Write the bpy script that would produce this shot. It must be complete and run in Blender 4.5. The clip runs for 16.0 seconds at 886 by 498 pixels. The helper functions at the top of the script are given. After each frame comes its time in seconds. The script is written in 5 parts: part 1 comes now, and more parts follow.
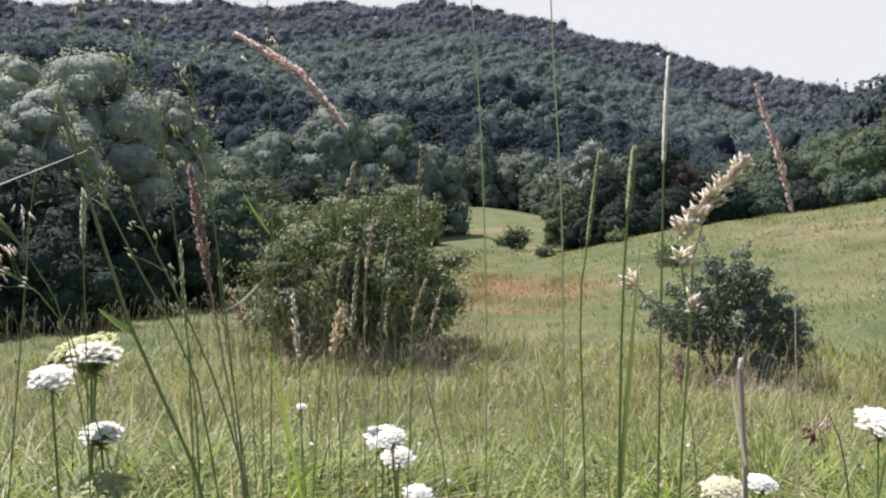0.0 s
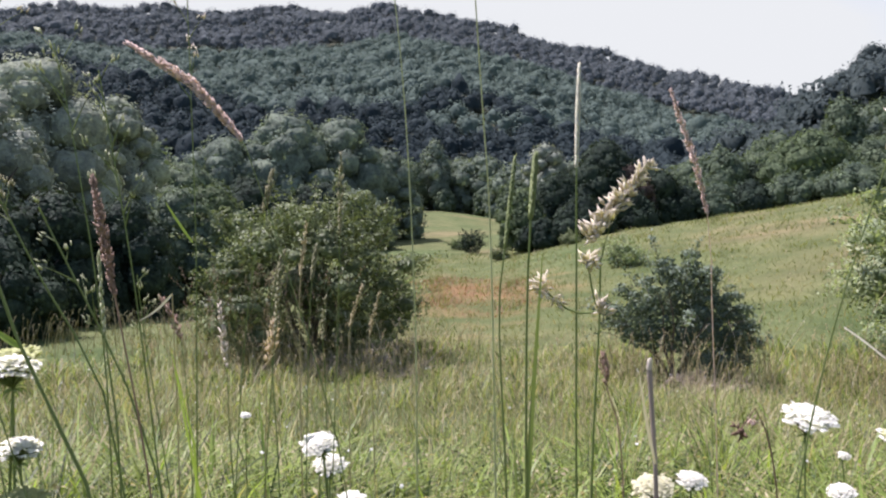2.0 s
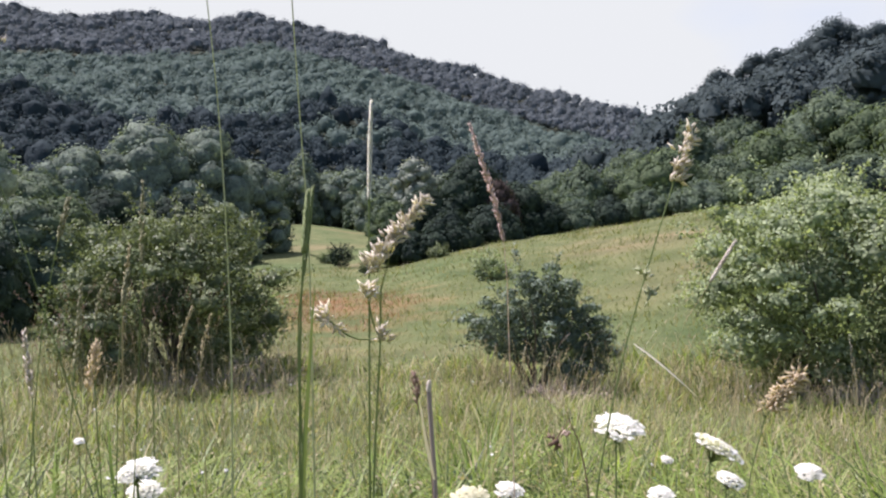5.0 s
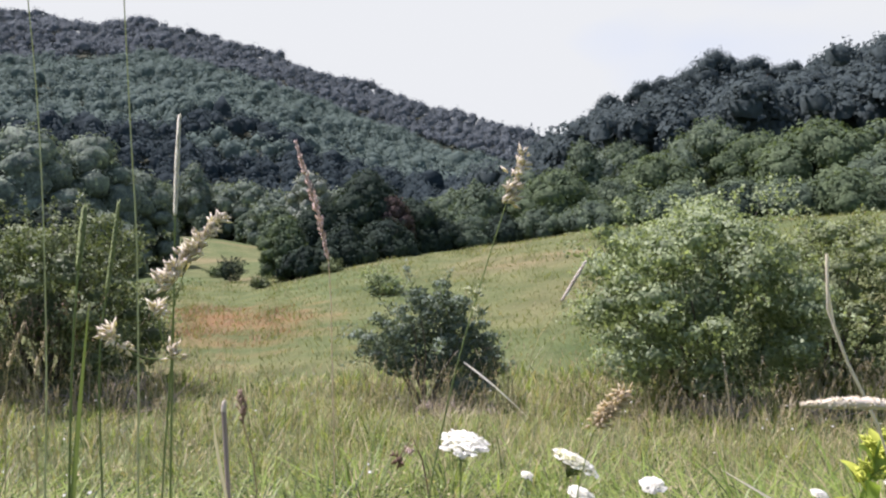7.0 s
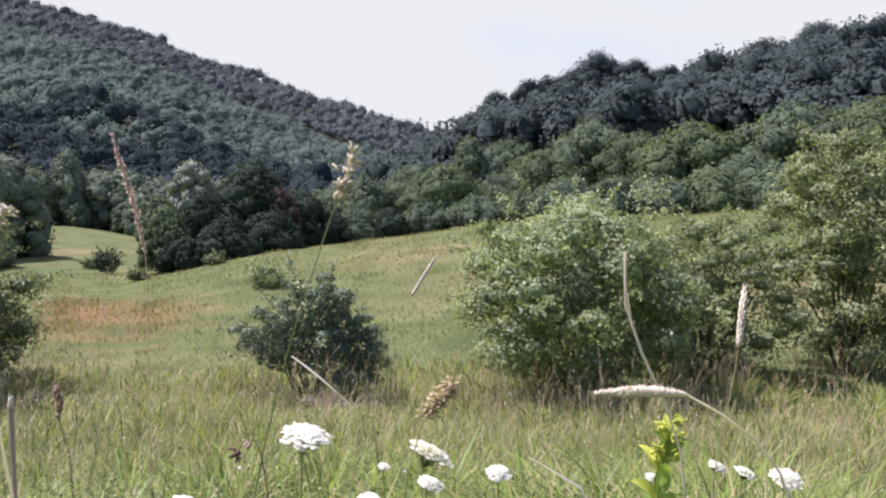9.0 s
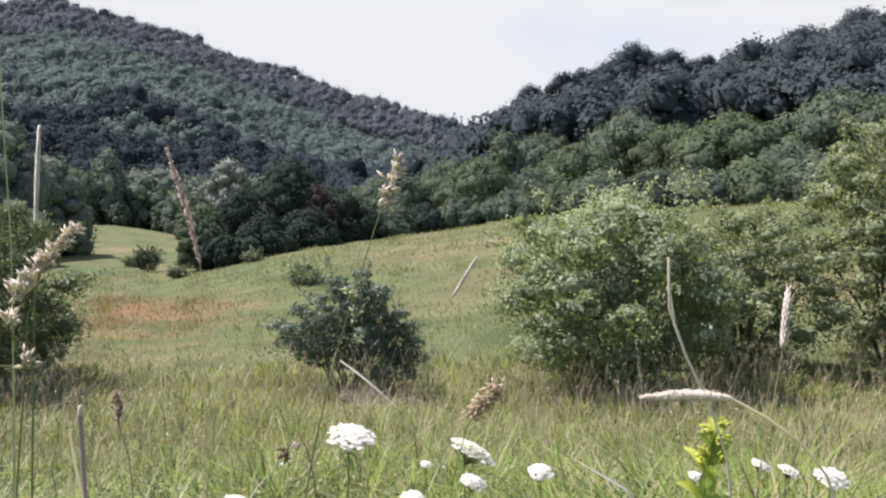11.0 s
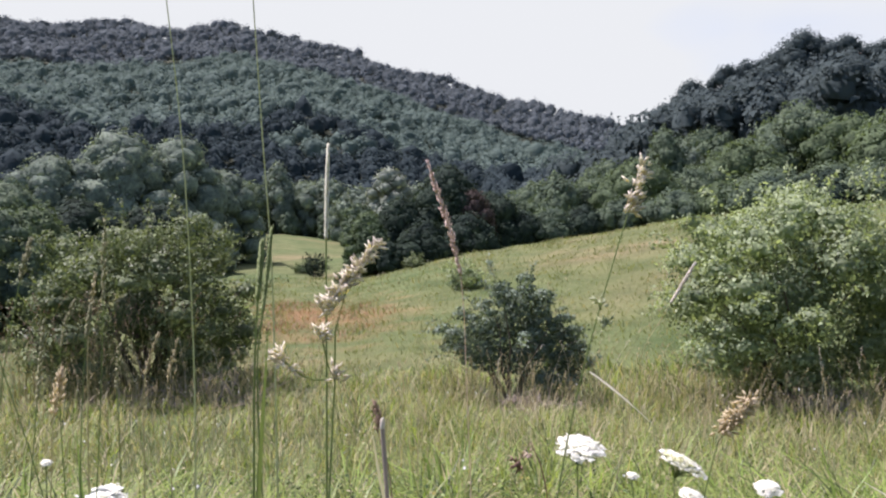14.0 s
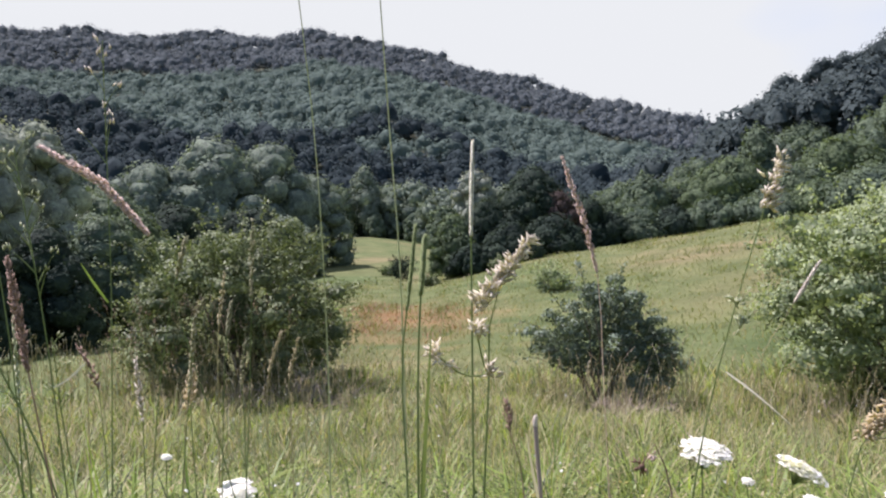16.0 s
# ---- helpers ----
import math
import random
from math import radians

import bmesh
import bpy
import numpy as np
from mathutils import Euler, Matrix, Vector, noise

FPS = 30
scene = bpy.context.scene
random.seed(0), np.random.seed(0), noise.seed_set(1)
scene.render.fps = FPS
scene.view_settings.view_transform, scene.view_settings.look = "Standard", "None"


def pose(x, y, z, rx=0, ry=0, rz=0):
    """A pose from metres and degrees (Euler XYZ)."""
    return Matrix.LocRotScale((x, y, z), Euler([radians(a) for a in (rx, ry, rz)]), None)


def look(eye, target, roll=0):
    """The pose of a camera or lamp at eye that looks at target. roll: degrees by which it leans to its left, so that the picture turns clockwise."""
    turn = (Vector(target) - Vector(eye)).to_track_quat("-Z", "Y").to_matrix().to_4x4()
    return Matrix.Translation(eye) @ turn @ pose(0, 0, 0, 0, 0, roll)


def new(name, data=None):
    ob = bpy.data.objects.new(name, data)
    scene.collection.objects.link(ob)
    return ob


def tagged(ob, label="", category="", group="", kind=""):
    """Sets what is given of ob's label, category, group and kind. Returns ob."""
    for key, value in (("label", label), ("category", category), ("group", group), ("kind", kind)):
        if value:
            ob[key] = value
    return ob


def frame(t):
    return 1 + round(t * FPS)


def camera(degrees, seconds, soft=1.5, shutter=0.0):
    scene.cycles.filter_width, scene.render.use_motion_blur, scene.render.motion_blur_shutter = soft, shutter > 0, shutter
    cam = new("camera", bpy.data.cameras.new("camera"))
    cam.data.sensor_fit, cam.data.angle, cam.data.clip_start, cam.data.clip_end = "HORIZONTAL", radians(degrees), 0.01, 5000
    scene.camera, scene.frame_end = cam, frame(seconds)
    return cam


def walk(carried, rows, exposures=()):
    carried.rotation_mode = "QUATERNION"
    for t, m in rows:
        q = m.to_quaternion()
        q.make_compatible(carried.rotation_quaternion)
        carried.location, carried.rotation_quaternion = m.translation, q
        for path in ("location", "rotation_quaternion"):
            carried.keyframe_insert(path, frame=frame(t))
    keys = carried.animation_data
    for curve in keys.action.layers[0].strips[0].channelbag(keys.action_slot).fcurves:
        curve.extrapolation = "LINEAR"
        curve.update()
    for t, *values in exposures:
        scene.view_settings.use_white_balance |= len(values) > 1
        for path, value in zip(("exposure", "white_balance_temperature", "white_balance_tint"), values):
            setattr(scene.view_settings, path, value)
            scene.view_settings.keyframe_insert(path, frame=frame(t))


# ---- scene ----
cam = camera(54.7, 16.0, soft=2.2)
PATH = [
    (0, (0.005, 0.002, 0.852), (0.005, 2.0, 0.759), 0.0),
    (0.5, (0.011, 0.001, 0.854), (0.029, 1.999, 0.761), -0.6),
    (1, (0.021, 0.0, 0.853), (0.084, 1.997, 0.768), -0.9),
    (1.5, (0.026, 0.0, 0.852), (0.108, 1.996, 0.765), -0.9),
    (2, (0.028, -0.001, 0.853), (0.132, 1.995, 0.769), -0.7),
    (2.5, (0.031, -0.007, 0.854), (0.169, 1.986, 0.767), -0.6),
    (3, (0.034, -0.025, 0.856), (0.215, 1.964, 0.767), -0.7),
    (5.5, (0.087, -0.03, 0.863), (0.552, 1.915, 0.813), -0.3),
    (6, (0.103, -0.026, 0.862), (0.628, 1.903, 0.817), -0.2),
    (6.5, (0.113, -0.044, 0.865), (0.702, 1.867, 0.847), -0.5),
    (7, (0.123, -0.047, 0.865), (0.764, 1.847, 0.846), 0.5),
    (7.5, (0.135, -0.051, 0.865), (0.827, 1.825, 0.835), 0.9),
    (8, (0.147, -0.06, 0.862), (0.892, 1.796, 0.839), 1.2),
    (8.5, (0.159, -0.074, 0.865), (0.973, 1.752, 0.84), 1.3),
    (9.75, (0.168, -0.09, 0.872), (1.1, 1.679, 0.838), 1.0),
    (11, (0.153, -0.092, 0.878), (0.9607, 1.7371, 0.8344), 0.56),
    (11.5, (0.138, -0.069, 0.876), (0.8742, 1.7904, 0.8527), -0.06),
    (12, (0.121, -0.059, 0.88), (0.7993, 1.8222, 0.8478), 0.53),
    (12.5, (0.11, -0.05, 0.879), (0.7329, 1.85, 0.8328), 0.42),
    (13, (0.095, -0.054, 0.879), (0.6579, 1.8644, 0.8258), 0.3),
    (13.5, (0.092, -0.053, 0.88), (0.6118, 1.8777, 0.8326), -0.2),
    (14, (0.081, -0.05, 0.882), (0.5424, 1.8958, 0.8477), -0.61),
    (14.5, (0.069, -0.056, 0.883), (0.4724, 1.9027, 0.8527), -0.82),
    (15, (0.062, -0.05, 0.882), (0.4263, 1.9161, 0.8424), -1.03),
    (15.5, (0.054, -0.038, 0.879), (0.3722, 1.9361, 0.8363), -1.23),
    (16, (0.043, -0.04, 0.879), (0.3095, 1.942, 0.8522), -1.04),
]
walk(cam, [(t, look(eye, target, roll)) for t, eye, target, roll in PATH], [(0.0, 0.65, 5960, 36), (16.0, 0.65, 5960, 36)])

# ---- world, sun, exposure ----
SUN_AZ, SUN_EL = -50.0, 60.0          # degrees: azimuth from +y towards +x, elevation
world = bpy.data.worlds.new("sky")
scene.world = world
world.use_nodes = True
wn, wl = world.node_tree.nodes, world.node_tree.links
wn.clear()
sky = wn.new("ShaderNodeTexSky")
sky.sky_type, sky.sun_disc = "NISHITA", False
sky.sun_elevation, sky.sun_rotation = radians(SUN_EL), radians(SUN_AZ)
sky.air_density, sky.dust_density, sky.ozone_density = 1.4, 0.4, 1.5
tc = wn.new("ShaderNodeTexCoord")
mp = wn.new("ShaderNodeMapping")
mp.inputs["Scale"].default_value = (1.0, 1.0, 2.6)
mp.inputs["Location"].default_value = (0.35, 0.0, 0.1)
cl = wn.new("ShaderNodeTexNoise")
cl.inputs["Scale"].default_value, cl.inputs["Detail"].default_value, cl.inputs["Roughness"].default_value = 1.6, 4.0, 0.45
# thin high cloud, denser on the sun's side of the sky
dt = wn.new("ShaderNodeVectorMath")
dt.operation = "DOT_PRODUCT"
dt.inputs[1].default_value = (math.sin(radians(8)) * 0.95, math.cos(radians(8)) * 0.95, 0.3)
ad = wn.new("ShaderNodeMath")
ad.operation = "MULTIPLY_ADD"
ad.inputs[1].default_value = 0.50
cr = wn.new("ShaderNodeValToRGB")
cr.color_ramp.elements[0].position, cr.color_ramp.elements[0].color = 0.50, (0.08, 0.08, 0.08, 1)
cr.color_ramp.elements[1].position, cr.color_ramp.elements[1].color = 0.84, (1, 1, 1, 1)
sk = wn.new("ShaderNodeVectorMath")
sk.operation = "SCALE"
sk.inputs["Scale"].default_value = 0.10
mx = wn.new("ShaderNodeMix")
mx.data_type = "RGBA"
mx.inputs["B"].default_value = (0.505, 0.565, 0.465, 1)
bg, wo = wn.new("ShaderNodeBackground"), wn.new("ShaderNodeOutputWorld")
wl.new(tc.outputs["Generated"], mp.inputs["Vector"])
wl.new(mp.outputs["Vector"], cl.inputs["Vector"])
wl.new(tc.outputs["Generated"], dt.inputs[0])
wl.new(dt.outputs["Value"], ad.inputs[0])
wl.new(cl.outputs["Fac"], ad.inputs[2])
wl.new(ad.outputs[0], cr.inputs["Fac"])
wl.new(sky.outputs["Color"], sk.inputs[0])
wl.new(sk.outputs["Vector"], mx.inputs["A"])
wl.new(cr.outputs["Color"], mx.inputs["Factor"])
wl.new(mx.outputs["Result"], bg.inputs["Color"])
wl.new(bg.outputs["Background"], wo.inputs["Surface"])
bg.inputs["Strength"].default_value = 1.0

sun = new("sun", bpy.data.lights.new("sun", "SUN"))
sun.data.energy, sun.data.angle, sun.data.color = 5.6, radians(0.6), (1.0, 0.95, 0.86)
_a, _e = radians(SUN_AZ), radians(SUN_EL)
_d = Vector((math.sin(_a) * math.cos(_e), math.cos(_a) * math.cos(_e), math.sin(_e)))
sun.matrix_world = look(_d * 60, (0, 0, 0))


# ---- materials ----
def ramp_node(nt, stops):
    n = nt.nodes.new("ShaderNodeValToRGB")
    el = n.color_ramp.elements
    while len(el) < len(stops):
        el.new(0.5)
    for e, (p, c) in zip(el, stops):
        e.position, e.color = p, (*c, 1)
    return n


def foliage(name, dark, light, trans=0.35, rough=0.55, scale=3.0, dry=None, dry_amount=0.0, gloss=0.25, vary=0.5, leafy=0.0):
    """Leaves and blades: each its own tone, broad tone patches, light through them."""
    m = bpy.data.materials.new(name)
    m.use_nodes = True
    nt = m.node_tree
    n, l = nt.nodes, nt.links
    n.clear()
    geo = n.new("ShaderNodeNewGeometry")
    co = n.new("ShaderNodeTexCoord")
    ns = n.new("ShaderNodeTexNoise")
    ns.inputs["Scale"].default_value, ns.inputs["Detail"].default_value = scale, 3
    l.new(co.outputs["Object"], ns.inputs["Vector"])
    add = n.new("ShaderNodeMath")
    add.operation = "MULTIPLY_ADD"
    add.inputs[1].default_value, add.inputs[2].default_value = vary, 0.25 - vary * 0.5
    l.new(geo.outputs["Random Per Island"], add.inputs[0])
    mixf = n.new("ShaderNodeMath")
    mixf.operation = "MULTIPLY_ADD"
    mixf.inputs[1].default_value = 0.75
    l.new(ns.outputs["Fac"], mixf.inputs[0])
    l.new(add.outputs[0], mixf.inputs[2])
    stops = [(0.25, dark), (0.85, light)]
    rp = ramp_node(nt, stops)
    l.new(mixf.outputs[0], rp.inputs["Fac"])
    col = rp.outputs["Color"]
    if dry:
        gt = n.new("ShaderNodeMath")
        gt.operation = "LESS_THAN"
        gt.inputs[1].default_value = dry_amount
        wh = n.new("ShaderNodeTexWhiteNoise")
        wh.noise_dimensions = "1D"
        l.new(geo.outputs["Random Per Island"], wh.inputs["W"])
        l.new(wh.outputs["Value"], gt.inputs[0])
        md = n.new("ShaderNodeMix")
        md.data_type = "RGBA"
        md.inputs["B"].default_value = (*dry, 1)
        l.new(gt.outputs[0], md.inputs["Factor"])
        l.new(col, md.inputs["A"])
        col = md.outputs["Result"]
    pb = n.new("ShaderNodeBsdfPrincipled")
    pb.inputs["Roughness"].default_value = rough
    pb.inputs["Specular IOR Level"].default_value = gloss
    tr = n.new("ShaderNodeBsdfTranslucent")
    if leafy:                     # leaf-sized light and dark, and relief, on the dense inside of a crown
        fine = n.new("ShaderNodeTexNoise")
        fine.inputs["Scale"].default_value, fine.inputs["Detail"].default_value, fine.inputs["Roughness"].default_value = leafy, 4, 0.75
        l.new(co.outputs["Object"], fine.inputs["Vector"])
        tone = ramp_node(nt, [(0.34, (0.68, 0.68, 0.72)), (0.64, (1.45, 1.45, 1.38))])
        l.new(fine.outputs["Fac"], tone.inputs["Fac"])
        grain_mix = n.new("ShaderNodeMix")
        grain_mix.data_type, grain_mix.blend_type = "RGBA", "MULTIPLY"
        grain_mix.inputs["Factor"].default_value = 1.0
        l.new(col, grain_mix.inputs["A"])
        l.new(tone.outputs["Color"], grain_mix.inputs["B"])
        col = grain_mix.outputs["Result"]
        relief = n.new("ShaderNodeBump")
        relief.inputs["Strength"].default_value, relief.inputs["Distance"].default_value = 0.6, 1.0 / leafy
        l.new(fine.outputs["Fac"], relief.inputs["Height"])
        l.new(relief.outputs["Normal"], pb.inputs["Normal"])
    mix = n.new("ShaderNodeMixShader")
    mix.inputs[0].default_value = trans
    out = n.new("ShaderNodeOutputMaterial")
    tint = n.new("ShaderNodeMix")
    tint.data_type, tint.blend_type = "RGBA", "MULTIPLY"
    tint.inputs["Factor"].default_value = 1.0
    tint.inputs["B"].default_value = (1.15, 1.2, 0.6, 1)
    l.new(col, tint.inputs["A"])
    l.new(col, pb.inputs["Base Color"])
    l.new(tint.outputs["Result"], tr.inputs["Color"])
    l.new(pb.outputs[0], mix.inputs[1])
    l.new(tr.outputs[0], mix.inputs[2])
    l.new(mix.outputs[0], out.inputs["Surface"])
    return m


def surface(name, stops, scale=8.0, rough=0.8, bump=0.3, detail=6.0, stretch=(1, 1, 1), spec=0.3):
    """A solid surface with grain at two scales and fine relief."""
    m = bpy.data.materials.new(name)
    m.use_nodes = True
    nt = m.node_tree
    n, l = nt.nodes, nt.links
    pb = n["Principled BSDF"]
    co = n.new("ShaderNodeTexCoord")
    mp_ = n.new("ShaderNodeMapping")
    mp_.inputs["Scale"].default_value = stretch
    a, b = n.new("ShaderNodeTexNoise"), n.new("ShaderNodeTexNoise")
    a.inputs["Scale"].default_value, a.inputs["Detail"].default_value = scale, detail
    b.inputs["Scale"].default_value, b.inputs["Detail"].default_value = scale * 0.13, 3
    l.new(co.outputs["Object"], mp_.inputs["Vector"])
    l.new(mp_.outputs["Vector"], a.inputs["Vector"])
    l.new(mp_.outputs["Vector"], b.inputs["Vector"])
    av = n.new("ShaderNodeMix")
    av.inputs["Factor"].default_value = 0.45
    l.new(a.outputs["Fac"], av.inputs["A"])
    l.new(b.outputs["Fac"], av.inputs["B"])
    rp = ramp_node(nt, stops)
    l.new(av.outputs["Result"], rp.inputs["Fac"])
    l.new(rp.outputs["Color"], pb.inputs["Base Color"])
    bp = n.new("ShaderNodeBump")
    bp.inputs["Strength"].default_value = bump
    bp.inputs["Distance"].default_value = 0.3 / scale
    l.new(a.outputs["Fac"], bp.inputs["Height"])
    l.new(bp.outputs["Normal"], pb.inputs["Normal"])
    pb.inputs["Roughness"].default_value = rough
    pb.inputs["Specular IOR Level"].default_value = spec
    return m


def meadow_material():
    """Turf under the grass: greens and straw in patches, a rusty patch of dried sorrel, forest soil beyond the trees' edge."""
    m = bpy.data.materials.new("meadow_turf")
    m.use_nodes = True
    nt = m.node_tree
    n, l = nt.nodes, nt.links
    pb = n["Principled BSDF"]
    co = n.new("ShaderNodeTexCoord")
    noises = []
    for sc, de in ((0.09, 3), (0.55, 5), (7.0, 6)):
        t = n.new("ShaderNodeTexNoise")
        t.inputs["Scale"].default_value, t.inputs["Detail"].default_value = sc, de
        l.new(co.outputs["Object"], t.inputs["Vector"])
        noises.append(t)
    broad = ramp_node(nt, [(0.35, (0.090, 0.124, 0.050)), (0.55, (0.132, 0.146, 0.066)), (0.68, (0.182, 0.160, 0.088))])
    l.new(noises[0].outputs["Fac"], broad.inputs["Fac"])
    mid = ramp_node(nt, [(0.35, (0.66, 0.74, 0.62)), (0.65, (1.14, 1.1, 1.04))])
    l.new(noises[1].outputs["Fac"], mid.inputs["Fac"])
    fine = ramp_node(nt, [(0.3, (0.82, 0.85, 0.8)), (0.7, (1.1, 1.08, 1.05))])
    l.new(noises[2].outputs["Fac"], fine.inputs["Fac"])
    col = broad.outputs["Color"]
    for r in (mid, fine):
        mu = n.new("ShaderNodeMix")
        mu.data_type, mu.blend_type = "RGBA", "MULTIPLY"
        mu.inputs["Factor"].default_value = 1.0
        l.new(col, mu.inputs["A"])
        l.new(r.outputs["Color"], mu.inputs["B"])
        col = mu.outputs["Result"]
    # rusty patch, with a ragged rim
    for centre, radius, tone, strength in (((2.5, 31.0 * 0.36, -0.7), 3.6, (0.195, 0.115, 0.052), 0.9),):
        squash = n.new("ShaderNodeMapping")
        squash.inputs["Scale"].default_value = (1.0, 0.36, 0.36)
        l.new(co.outputs["Object"], squash.inputs["Vector"])
        ds = n.new("ShaderNodeVectorMath")
        ds.operation = "DISTANCE"
        ds.inputs[1].default_value = centre
        l.new(squash.outputs["Vector"], ds.inputs[0])
        wob = n.new("ShaderNodeMath")
        wob.operation = "MULTIPLY_ADD"
        wob.inputs[1].default_value = -9.0
        l.new(noises[1].outputs["Fac"], wob.inputs[0])
        l.new(ds.outputs["Value"], wob.inputs[2])
        mr = n.new("ShaderNodeMapRange")
        mr.inputs["From Min"].default_value, mr.inputs["From Max"].default_value = radius - 4.5, radius - 8.5
        mr.inputs["To Min"].default_value, mr.inputs["To Max"].default_value = 0.0, strength
        l.new(wob.outputs[0], mr.inputs["Value"])
        pm = n.new("ShaderNodeMix")
        pm.data_type = "RGBA"
        pm.inputs["B"].default_value = (*tone, 1)
        l.new(mr.outputs["Result"], pm.inputs["Factor"])
        l.new(col, pm.inputs["A"])
        col = pm.outputs["Result"]
    l.new(col, pb.inputs["Base Color"])
    bp = n.new("ShaderNodeBump")
    bp.inputs["Strength"].default_value, bp.inputs["Distance"].default_value = 0.7, 0.12
    l.new(noises[2].outputs["Fac"], bp.inputs["Height"])
    l.new(bp.outputs["Normal"], pb.inputs["Normal"])
    pb.inputs["Roughness"].default_value = 0.9
    pb.inputs["Specular IOR Level"].default_value = 0.1
    return m


def forest(name, dark, light, patch, relief, rough=0.8):
    """Crowns seen from afar: a tone for each tree, broad stands of lighter and darker trees, leafy relief."""
    m = bpy.data.materials.new(name)
    m.use_nodes = True
    nt = m.node_tree
    n, l = nt.nodes, nt.links
    pb = n["Principled BSDF"]
    geo, co = n.new("ShaderNodeNewGeometry"), n.new("ShaderNodeTexCoord")
    big, fine = n.new("ShaderNodeTexNoise"), n.new("ShaderNodeTexNoise")
    big.inputs["Scale"].default_value, big.inputs["Detail"].default_value = patch, 2
    fine.inputs["Scale"].default_value, fine.inputs["Detail"].default_value, fine.inputs["Roughness"].default_value = relief, 4, 0.7
    l.new(co.outputs["Object"], big.inputs["Vector"])
    l.new(co.outputs["Object"], fine.inputs["Vector"])
    a = n.new("ShaderNodeMath")
    a.operation = "MULTIPLY_ADD"
    a.inputs[1].default_value = 0.12
    l.new(geo.outputs["Random Per Island"], a.inputs[0])
    b_ = n.new("ShaderNodeMath")
    b_.operation = "MULTIPLY_ADD"
    b_.inputs[1].default_value = 0.85
    l.new(big.outputs["Fac"], b_.inputs[0])
    l.new(a.outputs[0], b_.inputs[2])
    c_ = n.new("ShaderNodeMath")
    c_.operation = "MULTIPLY_ADD"
    c_.inputs[1].default_value = 0.6
    l.new(fine.outputs["Fac"], c_.inputs[0])
    l.new(b_.outputs[0], c_.inputs[2])
    d_ = n.new("ShaderNodeMath")
    d_.operation = "SUBTRACT"
    d_.inputs[1].default_value = 0.15
    l.new(c_.outputs[0], d_.inputs[0])
    rp = ramp_node(nt, [(0.40, dark), (0.92, light)])
    l.new(d_.outputs[0], rp.inputs["Fac"])
    l.new(rp.outputs["Color"], pb.inputs["Base Color"])
    bp = n.new("ShaderNodeBump")
    bp.inputs["Strength"].default_value, bp.inputs["Distance"].default_value = 0.45, 0.8 / relief
    l.new(fine.outputs["Fac"], bp.inputs["Height"])
    l.new(bp.outputs["Normal"], pb.inputs["Normal"])
    pb.inputs["Roughness"].default_value = rough
    pb.inputs["Specular IOR Level"].default_value = 0.05
    tr, mix = n.new("ShaderNodeBsdfTranslucent"), n.new("ShaderNodeMixShader")
    mix.inputs[0].default_value = 0.38
    l.new(rp.outputs["Color"], tr.inputs["Color"])
    l.new(pb.outputs[0], mix.inputs[1])
    l.new(tr.outputs[0], mix.inputs[2])
    l.new(mix.outputs[0], n["Material Output"].inputs["Surface"])
    return m


M_TURF = meadow_material()
M_SOIL = surface("forest_soil", [(0.3, (0.03, 0.04, 0.02)), (0.7, (0.06, 0.07, 0.035))], 0.6, 0.95)
M_BARK = surface("bark", [(0.3, (0.05, 0.04, 0.03)), (0.7, (0.16, 0.13, 0.10))], 9, 0.9, 0.8, stretch=(1, 1, 0.2))
M_DEAD = surface("dead_twigs", [(0.3, (0.26, 0.21, 0.16)), (0.7, (0.50, 0.42, 0.33))], 14, 0.9, 0.4)
# bluish dark tones of willow, broad and dark leaves paint in shadow tint
M_WILLOW = foliage("willow_leaves", (0.070, 0.090, 0.088), (0.40, 0.450, 0.325), 0.25, 0.6, 0.6, gloss=0.03, vary=0.08, leafy=3.2)
M_SILVER = foliage("silver_willow_leaves", (0.11, 0.13, 0.105), (0.29, 0.33, 0.25), 0.2, 0.6, 0.6, gloss=0.05, vary=0.15, leafy=3.2)
M_BROAD = foliage("broad_leaves", (0.034, 0.058, 0.050), (0.142, 0.188, 0.108), 0.25, 0.6, 0.6, gloss=0.05, vary=0.2, leafy=2.6)
M_LIME = foliage("light_green_leaves", (0.048, 0.076, 0.044), (0.130, 0.176, 0.090), 0.3, 0.6, 0.6, gloss=0.05, vary=0.2, leafy=2.2)
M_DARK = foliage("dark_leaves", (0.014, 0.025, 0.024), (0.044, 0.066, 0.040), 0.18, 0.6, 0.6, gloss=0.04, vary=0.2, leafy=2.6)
# the blue in these four forest colours paints in haze and bluish shade
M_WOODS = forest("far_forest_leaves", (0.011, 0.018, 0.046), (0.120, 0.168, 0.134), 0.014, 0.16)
# darkened leaf colour that paints in the shade along the hill's foot
M_FOOT_SHADE = forest("hill_foot_shaded_leaves", (0.005, 0.010, 0.028), (0.042, 0.062, 0.062), 0.03, 0.3)
# haze over the hilltop, put into the leaf colour as extra blue
M_HILLTOP_HAZE = forest("hilltop_hazy_leaves", (0.014, 0.019, 0.050), (0.124, 0.150, 0.148), 0.013, 0.12)
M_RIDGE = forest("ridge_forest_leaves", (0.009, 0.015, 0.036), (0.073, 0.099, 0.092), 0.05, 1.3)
M_HAW = foliage("hawthorn_leaves", (0.024, 0.040, 0.024), (0.215, 0.265, 0.125), 0.25, 0.5, 1.6, gloss=0.12, vary=0.32)
M_ROSE = foliage("dog_rose_leaves", (0.056, 0.092, 0.054), (0.40, 0.48, 0.26), 0.38, 0.5, 1.6, gloss=0.16, vary=0.32)
